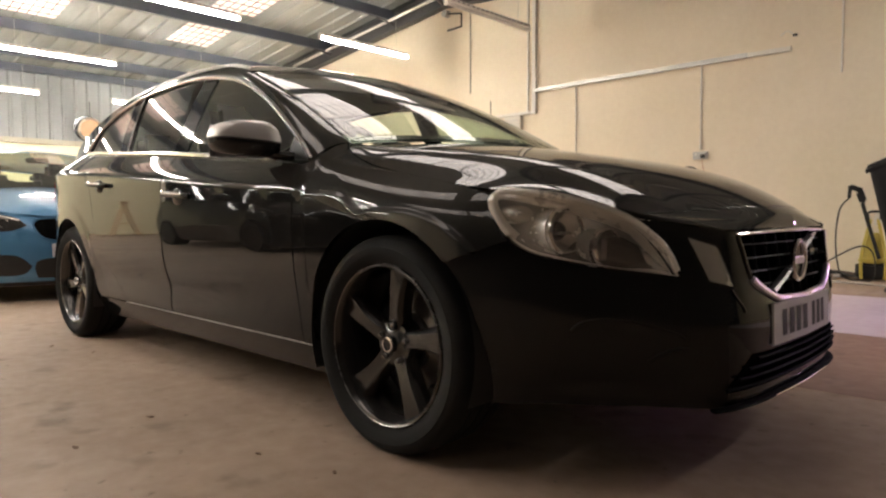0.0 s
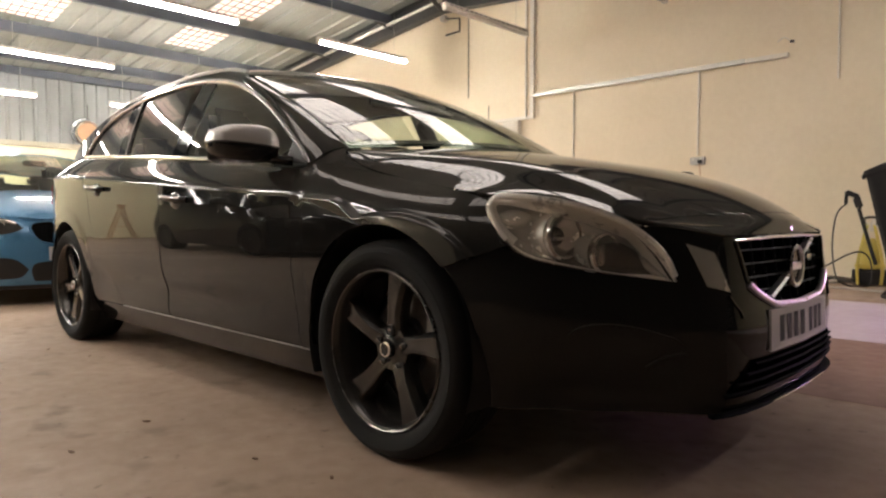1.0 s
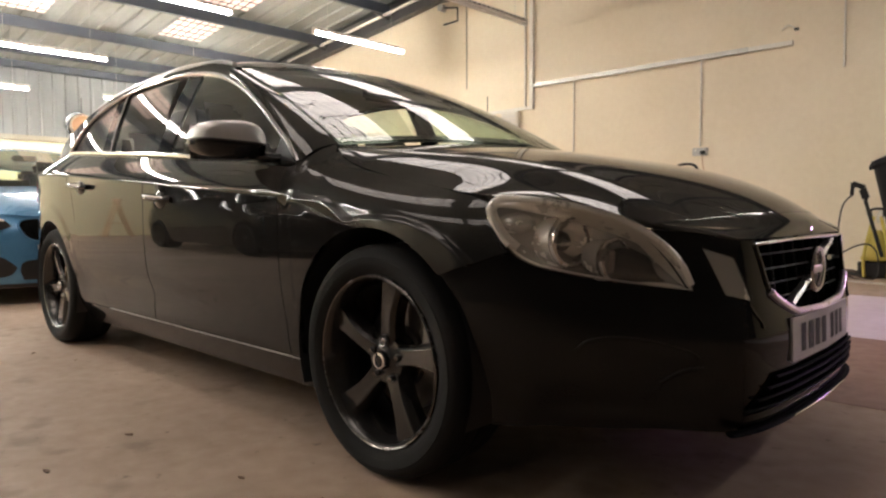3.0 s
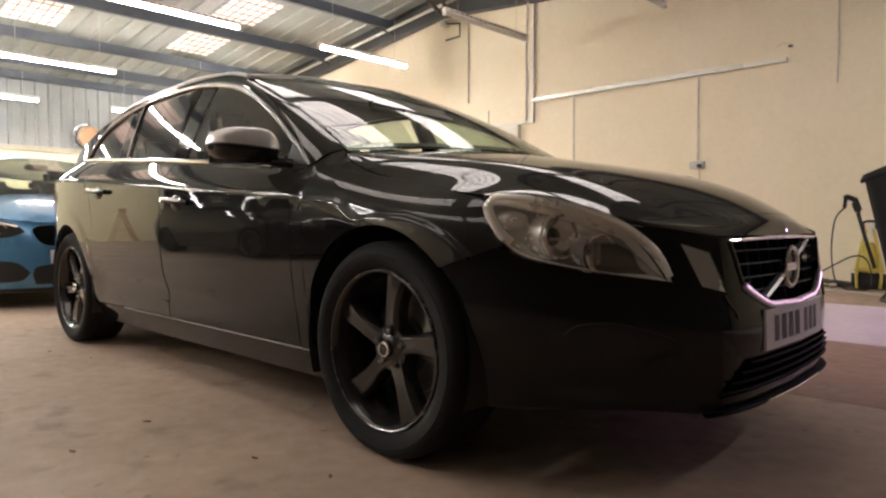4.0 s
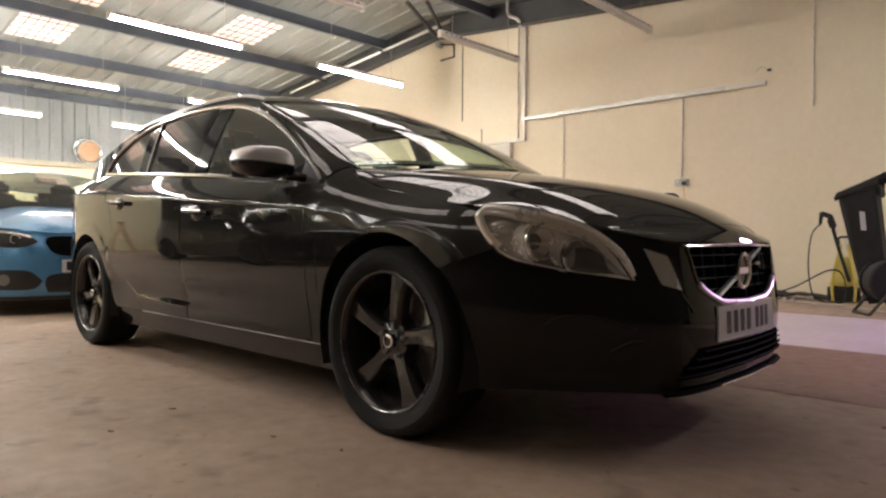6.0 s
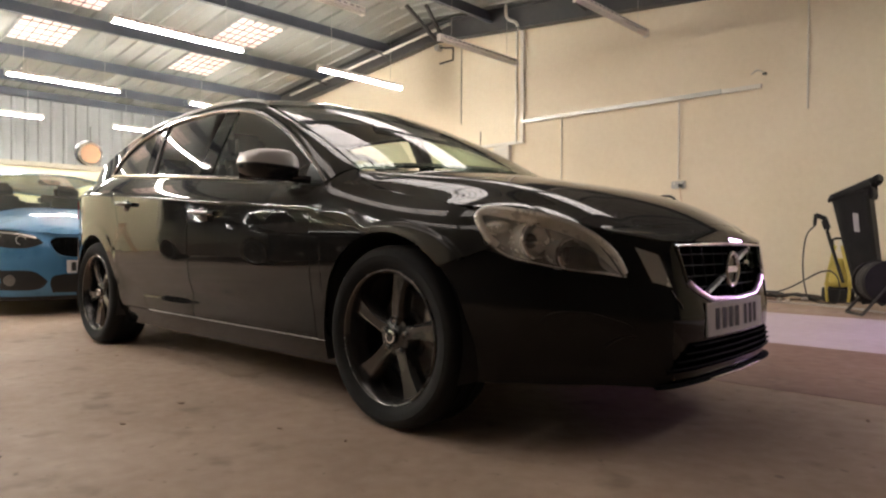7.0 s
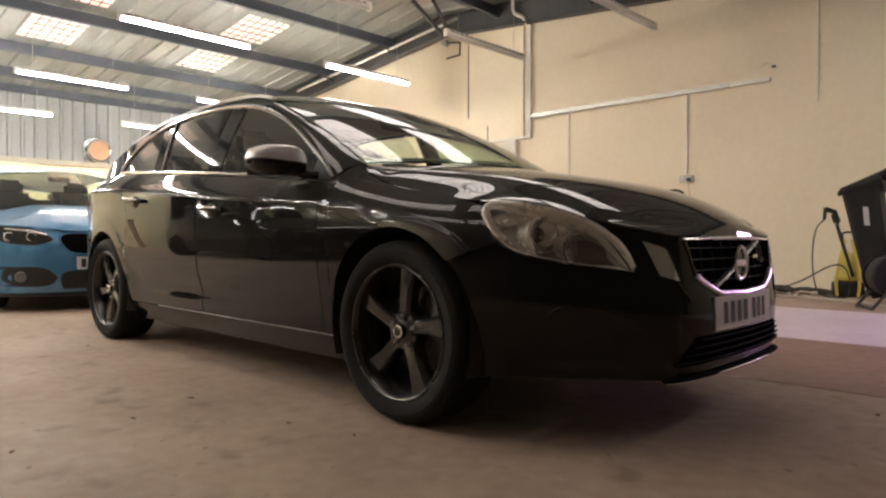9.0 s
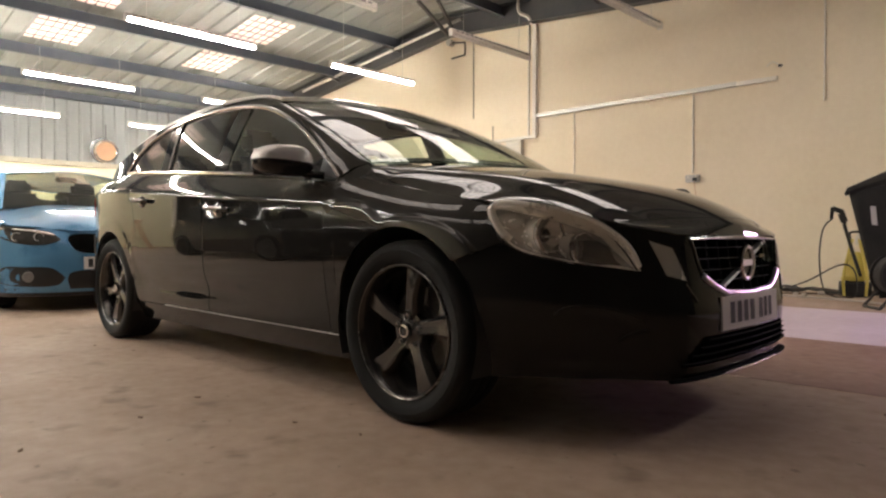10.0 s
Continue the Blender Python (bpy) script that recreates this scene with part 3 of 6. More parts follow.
shoulder = flow((-3.7, 0.91), (-2.9, 0.952), (-2.41, 0.928), (-1.47, 0.860), (-0.9, 0.818), (-0.41, 0.785), (-0.2, 0.768), (0.0, 0.735), (0.2, 0.690), (0.45, 0.62))
taper = key((-3.72, 0.62), (-3.6, 0.72), (-3.45, 0.83), (-3.2, 0.932), (-2.95, 0.983), (-2.5, 1.0), (0.0, 1.0), (0.2, 0.996), (0.32, 0.986), (0.46, 0.958))
bonnet_z = flow((-0.40, 1.002), (-0.20, 0.980), (0.0, 0.952), (0.25, 0.911), (0.5, 0.853), (0.7, 0.779), (0.8, 0.726), (0.86, 0.686), (0.90, 0.656))
wing_top = key((-0.42, 0.872), (-0.388, 0.886), (-0.345, 0.948), (-0.30, 0.919), (-0.235, 0.891), (-0.10, 0.849), (0.11, 0.812), (0.384, 0.765), (0.392, 0.755), (0.400, 0.728), (0.413, 0.690), (0.436, 0.650), (0.455, 0.63))


def arch_z(x):
    """Height of the wheel opening over x, or 0 outside it."""
    for c in (0.015, AXLE + 0.01):
        d = abs(x - c)
        if d < ARCH_R:
            return 0.335 + math.sqrt(ARCH_R ** 2 - d * d)
    return 0.0


def flare(x, z):
    """The rear arch stands a little proud inside a soft edge round its wheel."""
    return 0.003 * ease((0.462 - math.hypot(x - AXLE - 0.01, z - 0.335)) / 0.05)


# the shoulder line runs on from the doors, drops in a curve and becomes the rim of the front arch
drop_line = key((-0.60, 0.795), (-0.36, 0.779), (-0.25, 0.775), (-0.19, 0.770), (-0.145, 0.756), (-0.105, 0.732), (-0.065, 0.712), (0.0, 0.718), (0.10, 0.716), (0.20, 0.698), (0.28, 0.667), (0.34, 0.628), (0.40, 0.575), (0.46, 0.50))


def wing_step(x, z):
    return -0.0115 * ease((x + 0.44) / 0.20) * ease((z - drop_line(x)) / 0.017 + 0.5)


low_side = flow((0.10, 0.80), (0.20, 0.850), (0.27, 0.884), (0.36, 0.900), (0.50, 0.921), (0.64, 0.930), (0.80, 0.929), (1.0, 0.925))
# upper edge of the side: the window line, then the bonnet seam
edge_z = flow((-3.7, 1.04), (-2.85, 1.070), (-2.13, 1.023), (-1.6, 0.984), (-1.03, 0.936), (-0.59, 0.897), (-0.42, 0.886), (-0.33, 0.893), (-0.235, 0.888), (-0.10, 0.851), (0.11, 0.813), (0.384, 0.766), (0.50, 0.748))
edge_w = flow((-3.72, 0.55), (-3.5, 0.66), (-3.2, 0.735), (-2.8, 0.785), (-2.2, 0.825), (-1.5, 0.847), (-0.9, 0.860), (-0.59, 0.863), (-0.42, 0.852), (-0.30, 0.825), (-0.20, 0.812), (-0.05, 0.813), (0.11, 0.822), (0.384, 0.846), (0.50, 0.845))


roll = flow((-0.70, 24), (-0.35, 24), (-0.10, 23.3), (0.11, 17), (0.384, 8.6), (0.50, 5.5))


def s2(x):
    """Where the wing's side starts to roll in towards the bonnet."""
    return 0.66 - 0.25 * x


def half_width(x, z):
    """How far the body side stands from the middle at x and height z."""
    s, t, tw, k = shoulder(x), edge_z(x), edge_w(x), taper(x)
    dip = 0.012 * ease((-0.55 - x) / 0.9) * ease((x + 2.5) / 0.3)
    low = (low_side(min(z, s)) - dip * math.exp(-((z - 0.385) / 0.055) ** 2)) * k
    k2 = ease((x + 0.70) / 0.60)
    if z > s:
        door_w = low - (low - tw) * min(1.0, (z - s) / (t - s)) ** 1.22 - (0.36 * (z - t) if z > t else 0.0)
        w0 = low_side(min(z, s2(x))) * k
        wing_w = w0 - roll(x) * max(0.0, z - s2(x)) ** 3
        low = mixed(door_w, wing_w, k2)
    elif k2 > 0 and z > s2(x):
        low = mixed(low, low_side(s2(x)) * k - roll(x) * (z - s2(x)) ** 3, k2)
    return low + (flare(x, z) * ease((t - z) / 0.07) if x < -1.5 else wing_step(x, z) if x > -0.5 else 0.0)


def cabin_w(x, z):
    d = max(0.0, z - belt(x))
    return belt_w(x) - 0.36 * d - 0.30 * d * d


# the bonnet: a sheet drawn taut over its middle line and its edges, with two long creases
crease_w = flow((-0.42, 0.715), (-0.05, 0.688), (0.384, 0.615), (0.90, 0.42))
lamp_edge = [(0.505, 0.828, 0.757), (0.585, 0.772, 0.744), (0.655, 0.702, 0.716), (0.700, 0.656, 0.682)]


def hinge(d, e=0.014):
    return 0.0 if d < -e else d if d > e else (d + e) ** 2 / (4 * e)


def swell(x, w):
    """The low-order terms that the bonnet's crown is made of."""
    u, q = (x - 0.25) / 0.6, (w / 0.85) ** 2
    return [u ** i * q ** j for i in range(5) for j in range(4) if i + j <= 4]


def crowned(pts):
    """A smooth crown that passes close to (x, w, z) points, the same on both sides."""
    heavy = np.array([4.0 if w > 0.64 and x > 0.5 else 2.2 if w > 0.64 else 1.0 if w else 2.5 for x, w, z in pts])
    terms = np.array([swell(x, w) for x, w, z in pts])
    c = np.linalg.lstsq(terms * heavy[:, None], np.array([z for x, w, z in pts]) * heavy, rcond=1e-10)[0]
    return lambda x, w: float(np.dot(swell(x, w), c))


def folds(x, a):
    """What the creases take off a plain sheet at half width a."""
    out = max(0.0, a - crease_w(x))
    return 0.13 * ease((0.80 - x) / 0.5) * hinge(a - crease_w(x)) + 1.3 * out * out


bonnet_ties = [(x, 0.0, bonnet_z(x)) for x in steps(-0.35, 0.85, 8)]
bonnet_ties += [(x, w, z + folds(x, w)) for x, w, z in [(x, half_width(x, wing_top(x)), wing_top(x)) for x in steps(-0.30, 0.36, 9)] + lamp_edge]
edge_at = flow(*[(x, half_width(x, wing_top(x))) for x in (-0.28, -0.1, 0.1, 0.34)], *[(x, w) for x, w, z in lamp_edge])
edge_up = flow(*[(x, wing_top(x)) for x in (-0.28, -0.1, 0.1, 0.34)], *[(x, z) for x, w, z in lamp_edge])
for x in (-0.25, -0.05, 0.15, 0.35, 0.50, 0.60, 0.69):
    for reach, fall in ((0.30, 0.045), (0.50, 0.145), (0.68, 0.30)):
        bonnet_ties.append((x, reach * edge_at(x), mixed(bonnet_z(x), edge_up(x), fall) + folds(x, reach * edge_at(x))))
bonnet_sheet = crowned(bonnet_ties)
# what the crown misses along its outer edge, taken up over the last hand's width
edge_gap = flow(*[(x, z - bonnet_sheet(x, w)) for x, w, z in bonnet_ties if w > 0.64 and x < 0.25], (0.42, 0.0), (0.9, 0.0))


def bonnet(x, w):
    a = abs(w)
    return bonnet_sheet(x, a) + edge_gap(max(x, -0.30)) * ease((a - edge_at(min(max(x, -0.28), 0.70)) + 0.15) / 0.15) - folds(x, a)


# plan of the nose from the middle to the wheel opening, and how it leans with height
nose_x = key((0.0, 0.880), (0.26, 0.870), (0.39, 0.854), (0.46, 0.836), (0.52, 0.808), (0.58, 0.769), (0.66, 0.70), (0.74, 0.61), (0.80, 0.53), (0.86, 0.43), (0.895, 0.34), (0.915, 0.25), (0.925, 0.15))
nose_lean = key((0.16, -0.05), (0.20, -0.014), (0.225, -0.006), (0.25, -0.004), (0.30, 0.0), (0.40, 0.004), (0.46, -0.004), (0.52, -0.014), (0.58, -0.023), (0.64, -0.031), (0.70, -0.046))


def nose(w, z):
    fall = max(0.0, 1 - (abs(w) / 0.93) ** 3)
    return nose_x(abs(w)) + nose_lean(z) * fall


car = thing("estate_car", "dusty black estate car parked on the concrete floor", "car")


def both(name, fn, us, vs, mat, parent, label="", inward=0.012, angle=38.0):
    """The same panel on both sides of the car: fn gives x, half width and height."""
    made = []
    for s in (-1, 1):
        def at(u, v, s=s):
            x, w, z = fn(u, v)
            return (x, s * w, z)
        made.append(part(name, patch(at, us, vs, inward), mat, parent, label, angle=angle))
    return made


# doors
def door(xr, xf, low):
    def fn(u, v):
        x = mixed(xr(0.6), xf(0.6), u)
        for _ in range(3):
            z = mixed(low, belt(x) - 0.004, v)
            x = mixed(xr(z), xf(z), u)
        return x, half_width(x, z), z
    return fn


door_rise = steps(0, 1, 96)
back_edge = key((0.27, -1.98), (0.32, -2.02), (0.42, -2.17), (0.50, -2.24), (0.65, -2.305), (0.80, -2.35), (0.96, -2.425), (1.1, -2.47))
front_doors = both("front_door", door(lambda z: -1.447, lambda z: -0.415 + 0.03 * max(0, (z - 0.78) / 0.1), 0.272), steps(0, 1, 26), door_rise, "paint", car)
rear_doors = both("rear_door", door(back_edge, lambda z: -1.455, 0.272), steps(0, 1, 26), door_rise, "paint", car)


def handle(parent, x, z, s):
    w = half_width(x, z)
    tilt = math.degrees(math.atan(0.075))
    at = pose(x, s * (w + 0.002), z, 0, tilt, 0)
    h = part("door_handle", tube([(q, s * 0.030 * (1 - (q / 0.115) ** 4), 0.0) for q in steps(-0.112, 0.112, 14)], 0.017, 10, flat=0.72), "gloss_black", parent, "gloss black pull handle", at)
    part("handle_strip", tube([(q, s * (0.012 + 0.033 * (1 - (q / 0.115) ** 4)), 0.008) for q in steps(-0.095, 0.095, 12)], 0.0032, 6), "chrome", h)
    cup = lathe([(0.0, 0.010), (0.030, 0.008), (0.043, 0.0), (0.040, -0.004), (0.0, 0.004)], 20)
    part("handle_cup", cup, "paint", h, at=Matrix.Diagonal((1.35, s, 0.8, 1)) @ Matrix.Translation((0.0, 0.0, -0.01)))


for ds, x, z in ((front_doors, -1.275, 0.79), (rear_doors, -2.215, 0.865)):
    for o, s in zip(ds, (-1, 1)):
        handle(o, x, z, s)


# sills
def sill(u, v):
    x = mixed(-2.405, -0.352, u)
    z = mixed(0.165, 0.266, v)
    return x, half_width(x, z) - 0.002, z


both("sill", sill, steps(0, 1, 24), steps(0, 1, 8), "paint", car)
both("sill_strip", lambda u, v: (mixed(-2.0, -0.36, u), half_width(-1.2, 0.27) + 0.0025, mixed(0.2675, 0.2698, v)), steps(0, 1, 12), (0, 1), "satin", car)

# front wings
wing_x = steps(-0.411, ARCH_R * -1 + 0.014, 4) + [0.015 - ARCH_R * math.cos(math.pi * k / 90) for k in range(1, 90)]
wing_x = sorted({round(x, 5) for x in wing_x if x < 0.452} | {0.385, 0.40, 0.415, 0.43, 0.44, 0.452})


def wing(x, v):
    low = max(arch_z(x), 0.20 if x < -0.3 else 0, 0.585 + 0.35 * (x - 0.30) if x > 0.22 else 0)
    z = mixed(low, max(wing_top(x), low + 0.004), v)
    return x, half_width(x, z), z


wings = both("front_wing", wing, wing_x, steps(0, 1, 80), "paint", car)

# rear quarters with the tail
q_x = steps(-3.70, AXLE + 0.01 - ARCH_R - 0.001, 14) + [AXLE + 0.01 - ARCH_R * math.cos(math.pi * k / 40) for k in range(1, 40)] + steps(AXLE + 0.012 + ARCH_R, -1.99, 10)
door_top = key((-2.50, 1.10), (-2.43, 0.955), (-2.355, 0.80), (-2.31, 0.65), (-2.245, 0.50), (-2.175, 0.42), (-2.025, 0.32), (-1.985, 0.275))


def quarter(x, v):
    top = belt(x) - 0.002 if x < -2.43 else min(belt(x), door_top(x))
    low = max(arch_z(x), 0.271 if x > -2.4 else 0.24)
    z = mixed(low, max(top, low + 0.003), v)
    return x, half_width(x, z) , z


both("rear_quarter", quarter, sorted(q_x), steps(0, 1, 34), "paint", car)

# the window line, roof edge and pillars
dlo = key((-2.80, 1.085), (-2.75, 1.165), (-2.57, 1.27), (-2.29, 1.335), (-2.0, 1.36), (-1.71, 1.362), (-1.46, 1.345), (-1.21, 1.30), (-0.99, 1.228), (-0.75, 1.118), (-0.58, 1.018), (-0.46, 0.945), (-0.385, 0.885))
roof_edge = key((-3.55, 1.05), (-3.3, 1.16), (-2.96, 1.250), (-2.7, 1.315), (-2.42, 1.362), (-1.8, 1.398), (-1.39, 1.383), (-1.21, 1.350), (-1.08, 1.312))
crown = key((-3.55, 0.05), (-3.0, 0.07), (-2.0, 0.075), (-1.4, 0.068), (-1.0, 0.055))


def top_line(x):
    return max(dlo(x), belt(x) + 0.001) if x > -2.80 else belt(x) + 0.001


def rail(x, v):
    z = mixed(top_line(x), roof_edge(x), v)
    return x, cabin_w(x, z) - 0.004 * math.sin(math.pi * v), z


both("roof_side", rail, steps(-3.52, -1.09, 70), steps(0, 1, 8), "paint", car)


def roof_at(x, w):
    e = cabin_w(x, roof_edge(x))
    return roof_edge(x) + crown(x) * (1 - min(1, abs(w) / e) ** 2.2)


def header(w):
    return -1.03 - 0.07 * (w / 0.62) ** 2


def roof_fn(u, v):
    e = cabin_w(-1.1, roof_edge(-1.1))
    x = mixed(header(v * e), -3.42, u)
    w = v * cabin_w(x, roof_edge(x))
    return x, w, roof_at(x, w)


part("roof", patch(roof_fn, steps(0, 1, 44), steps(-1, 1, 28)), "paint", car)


def lining(u, v):
    x, w, z = roof_fn(mixed(0.015, 0.97, u), v)
    return x, w * 0.965, z - 0.030


part("headlining", patch(lining, steps(0, 1, 24), steps(-1, 1, 16), 0.006), "headlining", car, "pale grey fabric headlining")


def screen_edge(s):
    e = cabin_w(-1.1, roof_edge(-1.1))
    lo, hi = Vector((-0.345, 0.742, 0.952)), Vector((header(e), e - 0.012, roof_edge(-1.1) + 0.002))
    p = lo.lerp(hi, s)
    p.z += 0.020 * math.sin(math.pi * s)
    return p


def screen(u, v):
    """u across, v from the cowl up to the roof."""
    edge = screen_edge(v)
    mid = Vector((-0.20, 0, 0.985)).lerp(Vector((header(0), 0, roof_at(header(0), 0))), v)
    mid.z += 0.028 * math.sin(math.pi * v)
    k = abs(u) ** 2.2
    return mixed(mid.x, edge.x, k), u * edge.y, mixed(mid.z, edge.z, k)


part("windscreen", patch(screen, steps(-0.985, 0.985, 28), steps(0.01, 0.985, 20), 0.006), "pane", car)


def screen_band(u0, u1, v0, v1):
    return lambda u, v: tuple(Vector(screen(mixed(u0, u1, u), mixed(v0, v1, v))) - Vector((0.004, 0, 0.006)))


part("screen_border", join(patch(screen_band(-0.985, 0.985, 0.945, 0.985), steps(0, 1, 24), (0, 1), 0), patch(screen_band(-0.985, 0.985, 0.0, 0.06), steps(0, 1, 24), (0, 1), 0)), "gloss_black", car)


def pillar(u, v):
    x = mixed(-0.388, -1.10, u)
    a = Vector((x, cabin_w(x, dlo(x)), dlo(x)))
    b = screen_edge(u)
    p = a.lerp(b, v)
    return p.x, p.y + 0.012 * math.sin(math.pi * v), p.z + 0.010 * math.sin(math.pi * v)


both("windscreen_pillar", pillar, steps(0, 1, 30), steps(0, 1, 8), "paint", car)
# side windows
def window(xa, xb, lean, inset=0.006, sink=0.014):
    def fn(u, v):
        x = mixed(xa, xb, u)
        lo = belt(x) + 0.012
        hi = max(lo + 0.004, top_line(x) - sink)
        z = mixed(lo, hi, v)
        x = x - lean * (z - 1.0) * (1 - abs(2 * u - 1) * 0.0)
        z = mixed(lo, max(lo + 0.004, top_line(x) - sink), v)
        return x, cabin_w(x, z) - inset, z
    return fn


for name, a, b, lean, mt in (("front_side_window", -0.44, -1.375, 0.0, "pane"), ("rear_side_window", -1.505, -2.08, 0.35, "dark_pane"), ("quarter_window", -2.20, -2.745, 0.2, "dark_pane")):
    both(name, window(a, b, lean), steps(0, 1, 24), steps(0, 1, 10), mt, car, inward=0.004)
both("centre_pillar", window(-1.368, -1.508, 0.06, 0.003, 0.012), steps(0, 1, 3), steps(0, 1, 10), "pillar_black", car)
both("rear_pillar_trim", window(-2.06, -2.215, 0.33, 0.004, 0.012), steps(0, 1, 3), steps(0, 1, 10), "pillar_black", car)
both("mirror_quarter", window(-0.40, -0.545, 0.0, 0.002, 0.010), steps(0, 1, 6), steps(0, 1, 6), "black_trim", car)

# bright trim round the windows
line = [(x, dlo(x)) for x in (-0.388, -0.42, -0.46, -0.52, -0.58, -0.66, -0.75, -0.87, -0.99, -1.1, -1.21, -1.34, -1.46, -1.58, -1.71, -1.85, -2.0, -2.15, -2.29, -2.43, -2.57, -2.66, -2.72, -2.76, -2.785)]
line += [(x, belt(x) + 0.006) for x in (-2.80, -2.6, -2.4, -2.13, -1.85, -1.6, -1.3, -1.03, -0.8, -0.62)]
for s in (-1, 1):
    part("window_trim", tube([(x, s * (cabin_w(x, z) + 0.004), z) for x, z in line], 0.0105, 8), "chrome", car, "bright metal window surround")
    part("window_bar", tube([(x - 0.36 * (z - 1.0), s * (cabin_w(x - 0.36 * (z - 1.0), z) + 0.001), z) for x, z in ((-2.075, belt(-2.075) + 0.01), (-2.075, 1.15), (-2.075, dlo(-2.19) - 0.015))], 0.007, 6), "chrome", car)
    part("roof_rail", tube([(x, s * (cabin_w(x, roof_edge(x)) - 0.035), roof_edge(x) + 0.020 * min(1, (x + 3.25) / 0.15, (-1.10 - x) / 0.55)) for x in steps(-3.2, -1.20, 34)], 0.012, 8), "satin", car, "slim satin metal roof rail")

# bonnet
bonnet_back = key((0.0, -0.185), (0.4, -0.215), (0.62, -0.275), (0.70, -0.318), (0.738, -0.352), (0.746, -0.345), (0.772, -0.295), (0.795, -0.230), (0.814, -0.092), (0.824, 0.12), (0.8355, 0.27), (0.848, 0.390), (0.850, 0.402))
bonnet_front = key((0.0, 0.834), (0.2, 0.820), (0.3, 0.802), (0.42, 0.766), (0.52, 0.736), (0.60, 0.706), (0.66, 0.676), (0.70, 0.648), (0.77, 0.588), (0.83, 0.505), (0.850, 0.43))
ws = [k / 100 for k in range(0, 72)] + [0.725, 0.738, 0.746, 0.755, 0.763, 0.772, 0.780, 0.787, 0.795, 0.801, 0.808, 0.814, 0.819, 0.824, 0.830, 0.8355, 0.842, 0.848]
ws = [-w for w in reversed(ws[1:])] + ws


def bonnet_fn(w, v):
    a = abs(w)
    x = mixed(bonnet_back(a), bonnet_front(a), min(v, 1.0))
    z = bonnet(x, a) + 0.001
    if v > 1.0 and a < 0.70:
        q = (v - 1.0) / 0.12
        end_z = mixed(0.661, 0.690, ease((a - 0.40) / 0.28))
        end_x = nose(a, end_z) + 0.004
        k = ease((0.70 - a) / 0.06)
        z = mixed(z, mixed(z, end_z, q ** 1.12), k)
        x = mixed(x, mixed(x, end_x, min(1, q) ** 0.86) + 0.003 * math.sin(math.pi * q), k)
    return x, w, z


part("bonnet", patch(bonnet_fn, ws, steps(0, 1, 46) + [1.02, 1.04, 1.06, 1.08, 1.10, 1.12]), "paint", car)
seam_x = key((0.0, 0.806), (0.09, 0.802), (0.234, 0.778), (0.398, 0.742), (0.515, 0.720), (0.577, 0.708), (0.640, 0.690))
part("bonnet_seam", tube([(seam_x(abs(w)), w, bonnet(seam_x(abs(w)), w) + 0.001) for w in steps(-0.64, 0.64, 64)], 0.0011, 6), "gloss_black", car, "thin shut line across the nose")
part("cowl", patch(lambda u, v: (mixed(-0.17, -0.24, v) - 0.14 * u * u, 0.72 * u, mixed(0.962, 0.975, v) - 0.035 * u * u), steps(-1, 1, 20), steps(0, 1, 3)), "black_trim", car)

# front bumper
bumper_top = key((0.0, 0.462), (0.188, 0.466), (0.308, 0.507), (0.350, 0.545), (0.39, 0.552), (0.59, 0.551), (0.66, 0.560), (0.76, 0.578), (0.80, 0.590), (0.845, 0.622), (0.862, 0.632), (0.89, 0.602), (0.925, 0.588))
bw = [k / 50 for k in range(0, 37)] + [0.74, 0.76, 0.78, 0.80, 0.82, 0.84, 0.855, 0.87, 0.88, 0.89, 0.898, 0.905, 0.911, 0.917, 0.922, 0.925]


def bumper(s):
    def fn(w, v):
        z = mixed(0.200, bumper_top(w), v)
        x = nose(w, z)
        r = ARCH_R ** 2 - (z - 0.335) ** 2
        edge = 0.015 + math.sqrt(max(r, 0.0))
        if x < edge:
            lo = 0.80
            hi = 0.925
            for _ in range(18):
                m = (lo + hi) / 2
                lo, hi = (m, hi) if nose(m, z) > edge else (lo, m)
            w, x = lo, edge
        lower = key((0.20, 0.895), (0.27, 0.932), (0.36, 0.978), (0.45, 1.0), (0.62, 0.995))(z)
        x -= 0.085 * ease((0.43 - z) / 0.25) * ease((w - 0.46) / 0.16) * ease((0.90 - w) / 0.12)
        dent = 0.0
        if w > 0.5:
            dent = 0.013 * ease(min((w - 0.56) / 0.05, (0.80 - w) / 0.06, (0.435 - 0.5 * max(0.0, 0.66 - w) - z) / 0.022, (z - 0.235) / 0.03))
        return x - dent * 0.6, s * (w * mixed(1, lower, w / 0.93) - dent * 0.6), z
    return fn


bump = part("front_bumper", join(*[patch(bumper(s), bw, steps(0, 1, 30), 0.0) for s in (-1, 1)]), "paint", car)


def cheek(s):
    grille_w = key((0.545, 0.356), (0.56, 0.362), (0.645, 0.393), (0.70, 0.402))
    lamp_w = key((0.545, 0.588), (0.61, 0.620), (0.66, 0.652), (0.70, 0.690))

    def fn(u, v):
        z = mixed(0.549, mixed(0.657, 0.688, ease(u)), v)
        w = mixed(grille_w(z), lamp_w(z), u)
        x = nose(w, z)
        return x, s * w, z
    return fn


for s in (-1, 1):
    part("nose_panel", patch(cheek(s), steps(0, 1, 18), steps(0, 1, 16), 0.0), "paint", car)

